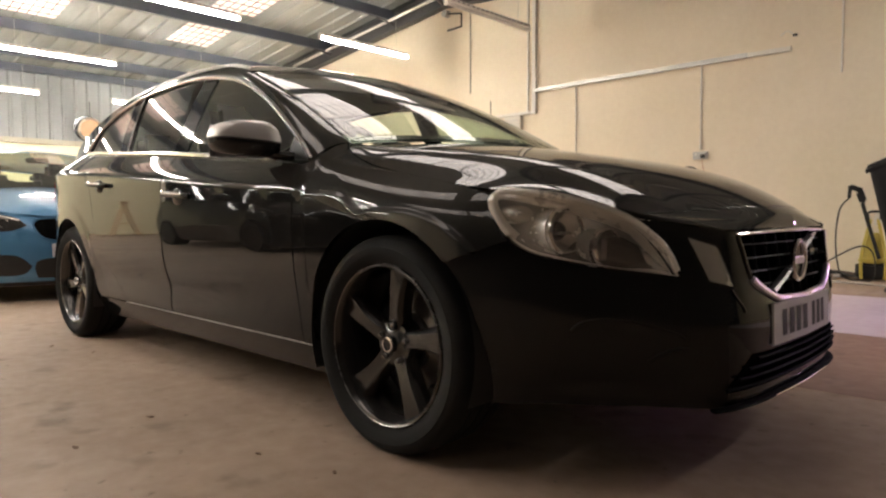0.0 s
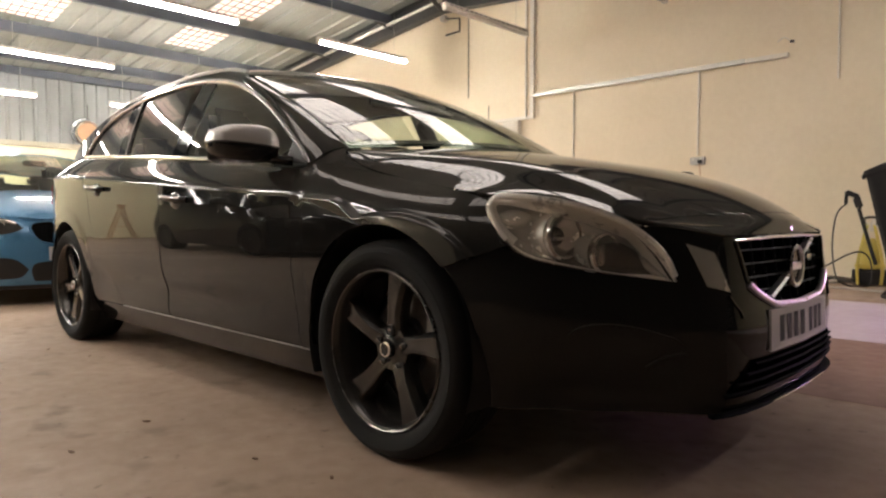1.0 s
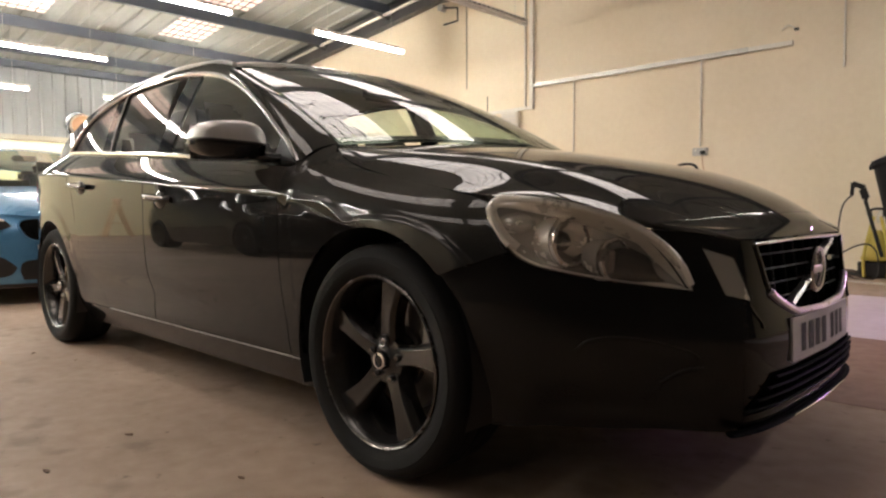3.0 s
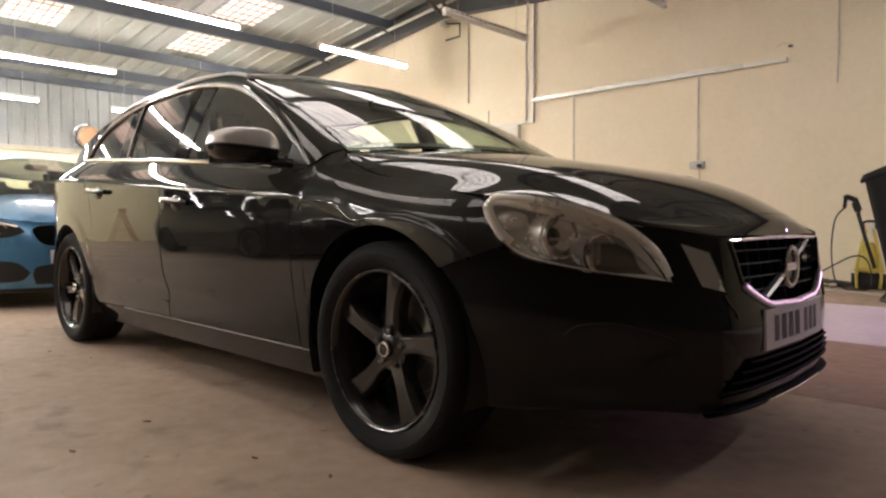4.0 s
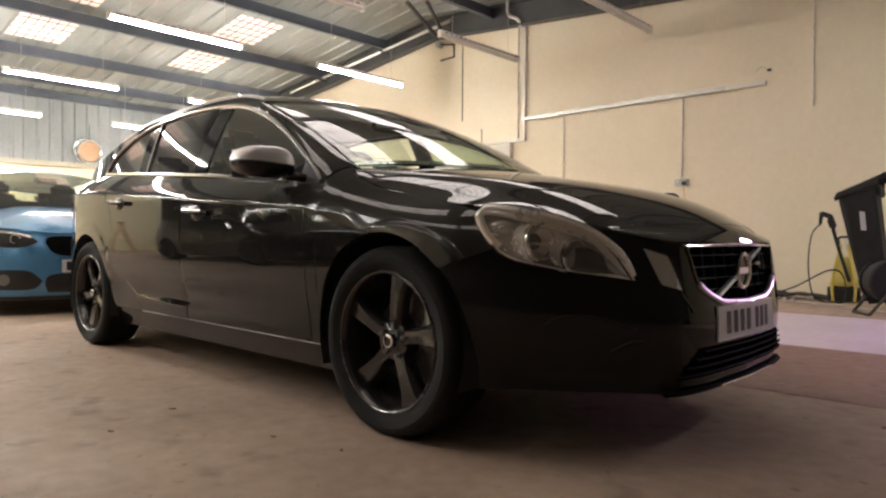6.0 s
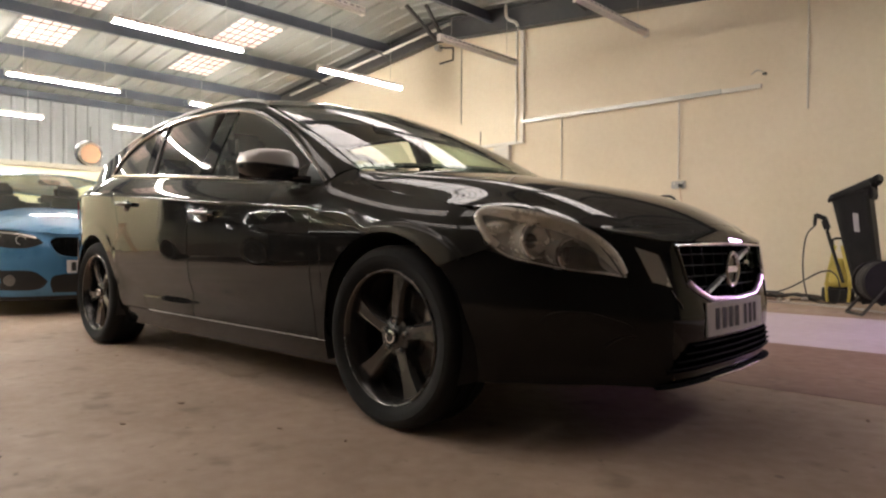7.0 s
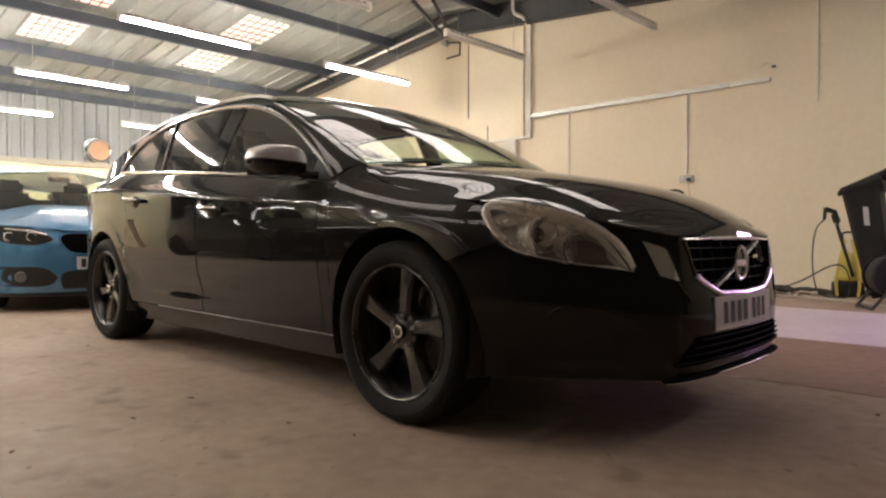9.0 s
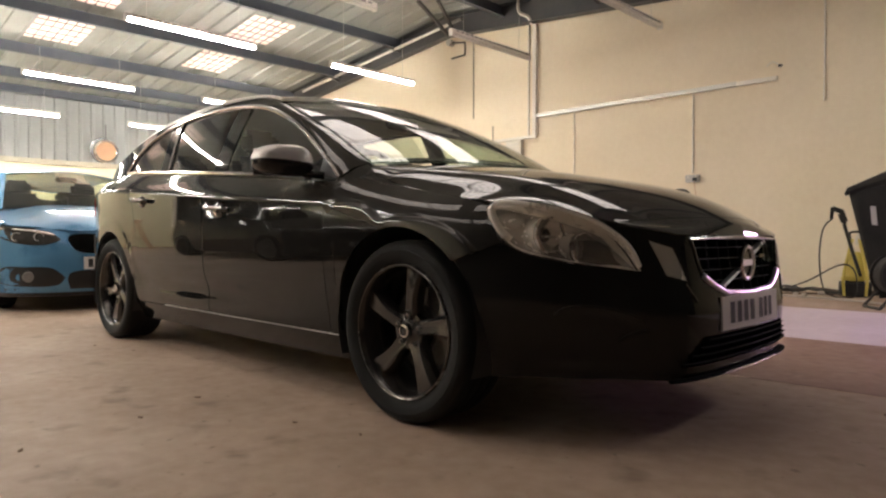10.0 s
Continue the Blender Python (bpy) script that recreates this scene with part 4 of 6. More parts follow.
# grille: dark recess, bars, bright frame, sash and badge
gz0, gz1 = 0.462, 0.646
grille_half = key((0.455, 0.145), (0.468, 0.200), (0.507, 0.306), (0.530, 0.343), (0.56, 0.357), (0.60, 0.370), (0.645, 0.388), (0.69, 0.394))
grille = part("grille", patch(lambda u, v: (nose(u * grille_half(mixed(gz0, gz1, v)), mixed(gz0, gz1, v)) - 0.045, u * grille_half(mixed(gz0, gz1, v)), mixed(gz0, gz1, v)), steps(-1, 1, 20), steps(0, 1, 8), 0.0), "grille_void", car, "black grille with a diagonal bright sash and round badge")
for z in (0.508, 0.545, 0.582, 0.619):
    h = grille_half(z) - 0.01
    part("grille_bar", tube([(nose(w, z) - 0.020, w, z) for w in steps(-h, h, 16)], 0.0042, 6, flat=0.6), "grille_bar", grille)
for w in (-0.33, -0.25, -0.165, -0.083, 0.0, 0.083, 0.165, 0.25, 0.33):
    lo = next(z for z in steps(0.456, 0.7, 60) if grille_half(z) > abs(w) + 0.005)
    part("grille_upright", tube([(nose(w, z) - 0.026, w, z) for z in steps(lo, 0.643, 5)], 0.0032, 6), "grille_bar", grille)
def grille_line(z0, z1, z2, z3):
    return [(-grille_half(z), z) for z in steps(z0, z1, 8)], [(grille_half(z), z) for z in steps(z2, z3, 8)]


left_, right_ = grille_line(0.530, 0.470, 0.470, 0.530)
ring = left_ + [(w, 0.460 + 0.008 * abs(w) / 0.2) for w in steps(-0.20, 0.20, 8)] + right_
part("grille_frame", tube([(nose(w, z) + 0.002, w, z) for w, z in ring], 0.0105, 8), "bright_trim", grille, "broad satin chrome lower surround")
for side_ in grille_line(0.647, 0.532, 0.532, 0.647):
    part("grille_side_strip", tube([(nose(w, z) + 0.001, w, z) for w, z in side_], 0.0055, 6), "gloss_black", grille)
part("grille_top_strip", tube([(nose(w, 0.647) + 0.001, w, 0.648 + 0.006 * (1 - (w / 0.388) ** 2)) for w in steps(-0.388, 0.388, 20)], 0.0045, 6), "chrome", grille)
sash = [(-0.22, 0.488), (-0.066, 0.540)], [(0.062, 0.588), (0.225, 0.641)]
for (w0, z0), (w1, z1) in sash:
    part("sash", tube([(nose(mixed(w0, w1, t), mixed(z0, z1, t)) - 0.006, mixed(w0, w1, t), mixed(z0, z1, t)) for t in steps(0, 1, 5)], 0.013, 6, flat=0.5), "bright_trim", grille)
bx = nose(0, 0.565)
badge = part("badge", lathe([(0.049, 0.0), (0.051, -0.006), (0.059, -0.008), (0.064, -0.003), (0.063, 0.006), (0.049, 0.006)], 36, True), "chrome", grille, "round chrome ring badge", pose(bx + 0.002, 0, 0.564, 0, 0, 90))
part("badge_bar", box(0.098, 0.008, 0.022, 0.003), "bright_trim", badge)
part("badge_disc", lathe([(0.0, 0.006), (0.050, 0.006), (0.050, 0.002), (0.0, 0.002)], 30), "gloss_black", badge)
part("trim_badge", box(0.005, 0.05, 0.018, 0.003, pose(nose(0.2, 0.58) - 0.012, 0.21, 0.585)), "chrome", grille, "small bright trim badge")


# number plate with bars in place of its characters
def number_plate(parent, x, z, lean=0.0, at=None, marks=7):
    p = part("number_plate", box(0.008, 0.520, 0.111, 0.003), "plate", parent, "white number plate with dark bars", at or pose(x, 0, z, 0, lean, 0))
    ys = [-0.205 + 0.059 * k + (0.032 if k > 3 else 0) for k in range(marks)]
    for y in ys:
        part("plate_mark", box(0.002, 0.040, 0.076, 0.0005, pose(0.0045, y, 0), 1), "ink", p)
    return p


plate = part("number_plate", patch(lambda u, v: (nose(0.26 * u, 0.402) + 0.007 - 0.004 * v, 0.26 * u, mixed(0.3465, 0.4575, v)), steps(-1, 1, 20), steps(0, 1, 4), 0.006), "plate", car, "white number plate with dark bars")
for k in range(7):
    y = -0.185 + 0.054 * k + (0.032 if k > 3 else 0)
    part("plate_mark", patch(lambda u, v, y=y: (nose(y + 0.017 * u, 0.402) + 0.0080 - 0.004 * (mixed(0.366, 0.438, v) - 0.3465) / 0.111, y + 0.017 * u, mixed(0.366, 0.438, v)), steps(-1, 1, 3), (0, 1), 0.0006), "ink", plate)


# lower air intake and chin
# the opening is a black sheet on the bumper, its shade put into colour
intake = part("lower_intake", patch(lambda u, v: (nose(u * mixed(0.46, 0.36, v), mixed(0.245, 0.335, v)) + 0.0025, u * mixed(0.46, 0.36, v), mixed(0.245, 0.335, v)), steps(-1, 1, 20), steps(0, 1, 4), 0.004), "grille_void", car)
for k, z in enumerate((0.256, 0.279, 0.302, 0.325)):
    h = mixed(0.47, 0.35, k / 3)
    part("intake_slat", tube([(nose(w, z) + 0.008, w, z) for w in steps(-h, h, 14)], 0.0055, 6, flat=0.6), "grille_black", intake)
part("chin_spoiler", tube([(nose(w, 0.21) + 0.006, w, 0.205) for w in steps(-0.50, 0.50, 40)], 0.014, 8, flat=0.45), "grille_black", car)
part("chin_strip", tube([(nose(w, 0.21) + 0.020, w, 0.207) for w in steps(-0.24, 0.24, 26)], 0.0022, 6), "chrome", car)

# blanked fog lamp pockets: a raised lip round a shallow hollow
def lip_line(pts):
    runs = []
    for s in (-1, 1):
        on = [bumper(s)(w, (z - 0.200) / (bumper_top(w) - 0.200)) for w, z in pts]
        runs.append([(x + 0.001, y, z) for x, y, z in on])
    return runs


for wide, pts in ((0.0042, [(0.772, 0.414), (0.757, 0.434), (0.728, 0.443), (0.694, 0.442), (0.660, 0.434), (0.620, 0.418), (0.592, 0.406), (0.576, 0.392)]), (0.0060, [(0.628, 0.330), (0.612, 0.348), (0.594, 0.360), (0.580, 0.365), (0.563, 0.367)])):
    for run in lip_line(pts):
        part("fog_lip", tube(bent(run, 5), wide, 10), "paint", bump)

# headlamps
lamp_top = [(0.398, 0.863, 0.738), (0.422, 0.856, 0.765), (0.505, 0.828, 0.762), (0.585, 0.772, 0.747), (0.655, 0.702, 0.716), (0.702, 0.654, 0.678), (0.742, 0.616, 0.624), (0.762, 0.592, 0.552)]
lamp_low = [(0.398, 0.864, 0.734), (0.410, 0.867, 0.700), (0.438, 0.862, 0.652), (0.486, 0.840, 0.612), (0.545, 0.797, 0.592), (0.625, 0.734, 0.574), (0.700, 0.664, 0.561), (0.762, 0.590, 0.549)]
curve_top, curve_low = bent(lamp_top, 6), bent(lamp_low, 6)


def lamp_at(u, v, deep=0.0, bulge=0.018):
    i = min(int(u * (len(curve_top) - 1)), len(curve_top) - 2)
    t = u * (len(curve_top) - 1) - i
    p = curve_low[i].lerp(curve_low[i + 1], t).lerp(curve_top[i].lerp(curve_top[i + 1], t), v)
    out = Vector((0.62, 0.74, 0.24)).normalized()
    k = math.sin(math.pi * v) * math.sin(math.pi * min(1, max(0, u))) ** 0.6
    p = p + out * (bulge * k - deep * min(1.0, k * 1.6))
    return p


us, vs = steps(0, 1, 36), steps(0, 1, 12)
for s in (-1, 1):
    def lens_fn(u, v, s=s):
        p = lamp_at(u, v)
        return (p.x, s * p.y, p.z)

    def back_fn(u, v, s=s):
        p = lamp_at(u, v, 0.062, 0.0)
        return (p.x, s * p.y, p.z)

    h = part("headlamp", patch(back_fn, us, vs, 0.0), "lamp_silver", car, "clear headlamp with a silver inner surround")
    part("lamp_lens", patch(lens_fn, us, vs, 0.003), "lens", h).visible_shadow = False

    def band(k, v, s=s):
        u = k * 2 if k <= 0.5 else 2 - k * 2
        lo = k <= 0.5
        wide = 0.07 + 0.17 * max(0, 1 - u * 4) + 0.50 * max(0, (u - 0.80) / 0.20)
        q = mixed(0.02, wide if lo else 0.22 - 0.04 * u + 0.30 * max(0, (u - 0.70) / 0.30), v)
        p = lamp_at(u, q if lo else 1 - q, 0.006 + 0.045 * v, 0.010 * (1 - v))
        return (p.x, s * p.y, p.z)

    part("silver_surround", patch(band, steps(0.0, 1.0, 80), steps(0, 1, 4), 0.0), "lamp_rim", h, "silver reflector surround")
    run = [lamp_at(u, 0.06, 0.014, 0.0) for u in steps(0.30, 0.0, 12)] + [lamp_at(u, 0.94, 0.014, 0.0) for u in steps(0.02, 0.97, 32)]
    part("reflector_rim", tube([(p.x, s * p.y, p.z) for p in run], 0.009, 10), "lamp_rim", h, "rounded bright reflector rim")

    def mask(k, v, s=s):
        u = mixed(0.56, 0.885, k)
        lo, hi = 0.06, mixed(0.40, 0.72, ease(k * 2.4)) - 0.34 * ease((k - 0.60) / 0.42)
        p = lamp_at(u, mixed(lo, hi, v), 0.048, 0.0)
        return (p.x, s * p.y, p.z)

    part("dark_bezel", patch(mask, steps(0, 1, 32), steps(0, 1, 8), 0.0), "lamp_dark", h)
    for (u, v, r, nm) in ((0.47, 0.50, 0.056, "projector_bowl"), (0.655, 0.42, 0.047, "main_bowl")):
        c = lamp_at(u, v, 0.050, 0.0)
        turn = Matrix.Rotation(radians(90 + 10 * s), 4, "Z")
        o = part(nm, lathe([(r * 0.93, -0.022), (r * 1.0, -0.026), (r * 1.07, -0.022), (r * 1.07, 0.012), (r * 1.0, 0.040), (0.0, 0.050)], 32), "lamp_silver", h, at=Matrix.Translation((c.x, s * c.y, c.z)) @ turn)
        part("bowl_inside", lathe([(0.0, 0.012), (r * 0.5, 0.008), (r * 0.8, -0.004), (r * 0.935, -0.021)], 32), "lamp_grey" if nm == "projector_bowl" else "lamp_silver", o)
        part("bowl_ring", lathe([(r * 0.90, -0.022), (r * 0.94, -0.030), (r * 1.0, -0.032), (r * 1.085, -0.028), (r * 1.085, -0.012), (r * 1.07, -0.010)], 32), "chrome", o)
        if nm == "projector_bowl":
            part("projector_eye", lathe([(0.0, -0.014), (0.014, -0.011), (0.022, -0.002), (0.024, 0.006), (0.0, 0.008)], 24), "gloss_black", o)
            part("eye_bar", box(0.060, 0.004, 0.008, 0.001, pose(0, -0.014, -0.006)), "chrome", o)
        else:
            part("bulb_shield", join(*[box(0.004, 0.014, 0.056 - 0.008 * abs(k), 0.0015, pose(-0.022 + 0.006 * k, -0.028, 0)) for k in (-1, 0, 1)]), "chrome", o)
            part("bulb", lathe([(0.0, -0.016), (0.010, -0.014), (0.013, 0.0), (0.0, 0.006)], 16), "chrome", o)
    run = [lamp_at(u, 0.12, 0.020 + 0.08 * u, 0.0) for u in steps(0.34, 0.0, 14)] + [lamp_at(u, 0.86, 0.020 + 0.06 * u, 0.0) for u in steps(0.02, 0.42, 16)]
    part("rear_rim", tube([(p.x, s * p.y, p.z) for p in run], 0.013, 12), "lamp_rim", h, "broad bright rim at the rear of the lamp")
    c = lamp_at(0.26, 0.50, 0.040, 0.0)
    part("side_reflector", lathe([(0.0, -0.016), (0.014, -0.013), (0.026, -0.004), (0.030, 0.006)], 24), "lamp_silver", h, at=Matrix.Translation((c.x, s * c.y, c.z)) @ Matrix.Rotation(radians(90 + 60 * s), 4, "Z") @ Matrix.Diagonal((1.5, 1, 0.8, 1)))

    # running light strip in the nose
    def strip(u, v, s=s):
        w = mixed(0.430 + 0.036 * v + 0.010 * v * v, 0.506 + 0.048 * v, u)
        z = mixed(mixed(0.513, 0.621, v), mixed(0.531, 0.646, v), u)
        return (nose(w, z) + 0.004, s * w, z)

    d = part("running_light", patch(strip, steps(0, 1, 8), steps(0, 1, 8), 0.004), "lens", car, "clear running light strip in the nose")
    part("strip_back", patch(lambda u, v, f=strip: tuple(Vector(f(0.03 + 0.94 * u, 0.03 + 0.94 * v)) - Vector((0.003, 0, 0))), steps(0, 1, 8), steps(0, 1, 8), 0.0), "lamp_silver", d)
    part("nose_groove", tube(bent([(nose(w, z) + 0.002, s * w, z) for w, z in ((0.440, 0.508), (0.422, 0.484), (0.402, 0.464), (0.396, 0.448))], 5), 0.003, 6), "gloss_black", car)


# door mirrors
def power(v, e):
    return math.copysign(abs(v) ** e, v)


def mirror_shell(top):
    """Half of a squared-off housing; w points outwards."""
    def fn(u, v):
        a = 2 * math.pi * u
        lat = mixed(0.0, math.pi / 2, v)
        ring_ = math.cos(lat) ** 0.62
        px, pw = power(math.cos(a), 0.62) * ring_, power(math.sin(a), 0.62) * ring_
        rise = (0.070 - 0.012 * pw) if top else -0.058
        return (0.070 * px - 0.022 * pw, 0.112 * pw, rise * math.sin(lat) ** 0.8 + 0.006 * pw)
    return fn


for s in (-1, 1):
    at = pose(-0.60, s * 0.992, 0.956, 0, 0, 0) @ Matrix.Diagonal((1, s, 1, 1))
    cap = part("door_mirror", patch(mirror_shell(True), steps(0, 1, 40), steps(0, 1, 12), 0.004, lambda p: Vector((0, 0, -0.02))), "satin", car, "door mirror with a satin silver cap", at)
    part("mirror_base", patch(mirror_shell(False), steps(0, 1, 40), steps(0, 1, 8), 0.004, lambda p: Vector((0, 0, 0.05))), "gloss_black", cap)
    part("mirror_arm", tube(bent([(0.02, -0.06, -0.035), (0.05, -0.11, -0.045), (0.08, -0.15, -0.050)], 5), 0.032, 10, flat=0.55), "gloss_black", cap)
    part("mirror_glass", box(0.004, 0.19, 0.11, 0.03, pose(-0.066, 0.0, 0.0)), "chrome", cap)
    part("mirror_seam", tube([(0.071 * power(math.cos(a), 0.62) - 0.022 * power(math.sin(a), 0.62), 0.113 * power(math.sin(a), 0.62), 0.006 * power(math.sin(a), 0.62)) for a in steps(0, 2 * math.pi, 40)[:-1]], 0.003, 5, True), "black_trim", cap)


# wheels: outer face towards -y
def spoke():
    """One broad blade from hub to rim, swept a little and dished."""
    def ring_at(t):
        r = mixed(0.045, 0.222, t)
        half = 0.022 + 0.010 * (1 - t) ** 3 + 0.026 * t ** 1.7
        y = -0.070 - 0.004 * math.sin(math.pi * t) - 0.012 * t
        sweep = 0.020 * t * t
        return r, half, y, sweep
    bm = bmesh.new()
    rows = []
    for t in steps(0, 1, 10):
        r, half, y, sw = ring_at(t)
        cut = mixed(0.006, 0.016, t)
        prof = [(-half, y + 0.050), (-half, y + 0.022), (-half + cut, y + 0.004), (-half + cut + 0.003, y + 0.002), (-0.1 * half, y + 0.004), (half - 0.012, y - 0.003), (half - 0.009, y - 0.003), (half, y + 0.012), (half, y + 0.050)]
        rows.append([bm.verts.new((sw + a, b, r)) for a, b in prof])
    for a, b in zip(rows, rows[1:]):
        for i in range(len(a) - 1):
            bm.faces.new((a[i], a[i + 1], b[i + 1], b[i]))
    bm.faces.new(rows[0])
    bm.faces.new(rows[-1][::-1])
    bmesh.ops.recalc_face_normals(bm, faces=bm.faces)
    return bm


def build_wheel(mat_rim="rim", r_out=WHEEL_R):
    rim_prof = [(0.238, -0.106), (0.232, -0.110), (0.226, -0.104), (0.222, -0.085), (0.214, -0.060), (0.205, 0.0), (0.212, 0.07), (0.236, 0.105)]
    w = part("wheel", lathe(rim_prof, 64), mat_rim, None, "dark grey five-spoke alloy wheel", angle=50)
    part("rim_lip", lathe([(0.2395, -0.100), (0.2388, -0.1085), (0.2365, -0.1105), (0.2335, -0.1085), (0.2330, -0.100)], 64), "lip", w)
    k = r_out / WHEEL_R
    side = [(0.236, -0.098), (0.250, -0.112), (0.272, -0.119), (0.295, -0.1175), (0.310, -0.108), (0.3185, -0.094), (0.3215, -0.078)]
    tread = [(0.322, -0.075), (0.322, -0.048), (0.315, -0.046), (0.315, -0.040), (0.322, -0.038), (0.322, -0.006), (0.315, -0.004), (0.315, 0.004), (0.322, 0.006), (0.322, 0.038), (0.315, 0.040), (0.315, 0.046), (0.322, 0.048), (0.322, 0.075)]
    prof = [(r, y) for r, y in side + tread + [(r, -y) for r, y in reversed(side)]]
    prof += [(0.230, 0.09), (0.230, -0.09)]
    part("tyre", lathe([(r * (k if r > 0.25 else 1), y) for r, y in prof], 72, True), "tyre", w, "black low-profile tyre", angle=45)
    part("tyre_band", lathe([(0.262, -0.1172), (0.264, -0.1186), (0.288, -0.1196), (0.290, -0.1180)], 64), "tyre", w)
    sp = None
    for i in range(5):
        at = Matrix.Rotation(radians(72 * i + 4), 4, "Y")
        sp = part("spoke", spoke(), mat_rim, w, at=at, angle=28) if sp is None else again(sp, w, at)
    part("hub", lathe([(0.0, -0.078), (0.030, -0.078), (0.040, -0.070), (0.066, -0.066), (0.072, -0.050), (0.070, 0.0), (0.0, 0.0)], 40), mat_rim, w)
    cap = part("hub_cap", lathe([(0.0, -0.093), (0.018, -0.092), (0.024, -0.088), (0.026, -0.074), (0.0, -0.072)], 32), "gloss_black", w)
    part("cap_ring", lathe([(0.0170, -0.092), (0.0180, -0.0950), (0.0225, -0.0940), (0.0240, -0.089)], 32), "chrome", cap)
    nut = None
    for i in range(5):
        a = radians(72 * i + 4)
        at = pose(0.056 * math.sin(a), -0.003, 0.056 * math.cos(a))
        if nut is None:
            nut = part("lug_nut", lathe([(0.0, -0.0775), (0.0055, -0.0775), (0.0080, -0.0755), (0.0090, -0.060), (0.0, -0.060)], 8), "lip", w, at=at)
            part("nut_well", lathe([(0.0092, -0.0720), (0.0100, -0.0772), (0.0150, -0.0780), (0.0165, -0.068)], 16), "black_trim", w, at=at)
        else:
            again(nut, w, at)
    part("brake_disc", lathe([(0.0, -0.010), (0.085, -0.010), (0.088, 0.002), (0.152, 0.004), (0.152, 0.030), (0.0, 0.030)], 48), "disc", w)
    part("brake_caliper", box(0.085, 0.07, 0.16, 0.018, pose(0.135, 0.0, 0.045, 0, 14, 0)), "caliper", w)
    part("wheel_back", lathe([(0.0, 0.06), (0.208, 0.06), (0.208, 0.075), (0.0, 0.075)], 40), "black_trim", w)
    return w


def hang(w, parent, at):
    """A copy of a wheel with its parts, under a car."""
    o = again(w, parent, at, "wheel")
    o["label"] = w["label"]
    for c in w.children:
        d = again(c, o, c.matrix_basis.copy())
        for e in c.children:
            again(e, d, e.matrix_basis.copy())
    return o


first = build_wheel()
first.parent = car
first.matrix_basis = pose(0.015, -0.794, WHEEL_R)
hang(first, car, pose(AXLE, -0.794, WHEEL_R, 0, 36, 0))
for x in (0.015, AXLE):
    hang(first, car, pose(x, 0.794, WHEEL_R, 0, 40, 180))

# dark underside, wheel housings and tail
part("underbody", box(3.9, 1.30, 0.05, 0.02, pose(-1.50, 0, 0.215)), "black_trim", car)
for x in (0.015, AXLE + 0.01):
    for s in (-1, 1):
        def liner(u, v, x=x, s=s):
            a = math.pi * mixed(-0.12, 1.12, u)
            return (x + (ARCH_R + 0.004) * math.cos(a), s * mixed(0.56, 0.905, v), 0.335 + (ARCH_R + 0.004) * math.sin(a))
        part("wheel_housing", patch(liner, steps(0, 1, 28), (0, 1), 0.0), "black_trim", car)
    part("wheel_well", box(0.76, 1.12, 0.42, 0.05, pose(x, 0, 0.43)), "black_trim", car)
tail_x = key((0.0, -3.70), (0.4, -3.685), (0.6, -3.64), (0.68, -3.58))
part("tailgate", patch(lambda u, v: (tail_x(abs(u)) - 0.0 + 0.02 + (0.18 * max(0, v - 0.55) / 0.45 if v > 0.55 else 0), u * mixed(1.0, 0.92, v), mixed(0.26, 1.12, v)), steps(-0.64, 0.64, 16), steps(0, 1, 12), 0.0, lambda p: Vector((-3, 0, 0.6))), "paint", car)
part("rear_screen", patch(lambda u, v: (mixed(-3.52, -3.40, v), u * mixed(0.60, 0.50, v), mixed(1.10, 1.28, v)), steps(-1, 1, 8), (0, 1), 0.0, lambda p: Vector((-3, 0, 0.6))), "dark_pane", car)
for s in (-1, 1):
    part("tail_lamp", patch(lambda u, v, s=s: (mixed(-3.26, -3.60, u), s * (half_width(mixed(-3.26, -3.60, u), mixed(0.78, 1.06, v)) + 0.004), mixed(0.80, 1.03, v)), steps(0, 1, 8), steps(0, 1, 8), 0.004), "red", car)

# cabin
part("cabin_floor", box(3.0, 1.62, 0.50, 0.05, pose(-1.95, 0, 0.47)), "dash", car)
part("dashboard", patch(lambda u, v: (mixed(-0.40, -0.98, v), u * 0.70, 0.90 + 0.05 * math.sin(math.pi * v * 0.9) - 0.20 * max(0, v - 0.75) * 4 - 0.02 * u * u), steps(-1, 1, 16), steps(0, 1, 10), 0.02), "dash", car)


def car_seat(x, y, wide, parent):
    st = part("car_seat", box(0.52, wide, 0.20, 0.06, pose(x, y, 0.62)), "seat", parent)
    part("seat_back", box(0.14, wide - 0.06, 0.56, 0.06, pose(x - 0.30, y, 0.86, 0, -14, 0)), "seat", st)
    for k in ((0,) if wide < 0.8 else (-0.40, 0.0, 0.40)):
        part("headrest", box(0.10, 0.25, 0.17, 0.045, pose(x - 0.38, y + k, 1.215 if wide < 0.8 else 1.13, 0, -10, 0)), "seat", st)


car_seat(-1.48, -0.36, 0.48, car)
car_seat(-1.48, 0.36, 0.48, car)
car_seat(-2.36, 0.0, 1.25, car)
part("steering_wheel", tube([(-0.86 + 0.17 * 0.42 * math.sin(a), -0.36 + 0.185 * math.cos(a), 0.90 + 0.17 * math.sin(a)) for a in steps(0, 2 * math.pi, 32)[:-1]], 0.016, 8, True), "black_trim", car)
part("rear_view_mirror", box(0.03, 0.24, 0.065, 0.02, pose(-0.98, 0.0, 1.27)), "black_trim", car)
part("dash_pod", box(0.10, 0.20, 0.06, 0.02, pose(-0.62, -0.30, 0.975)), "dash", car)
part("windscreen_wiper", tube(bent([(-0.30, -0.52, 0.972), (-0.33, -0.25, 1.003), (-0.27, 0.10, 1.008)], 6), 0.010, 6), "black_trim", car)


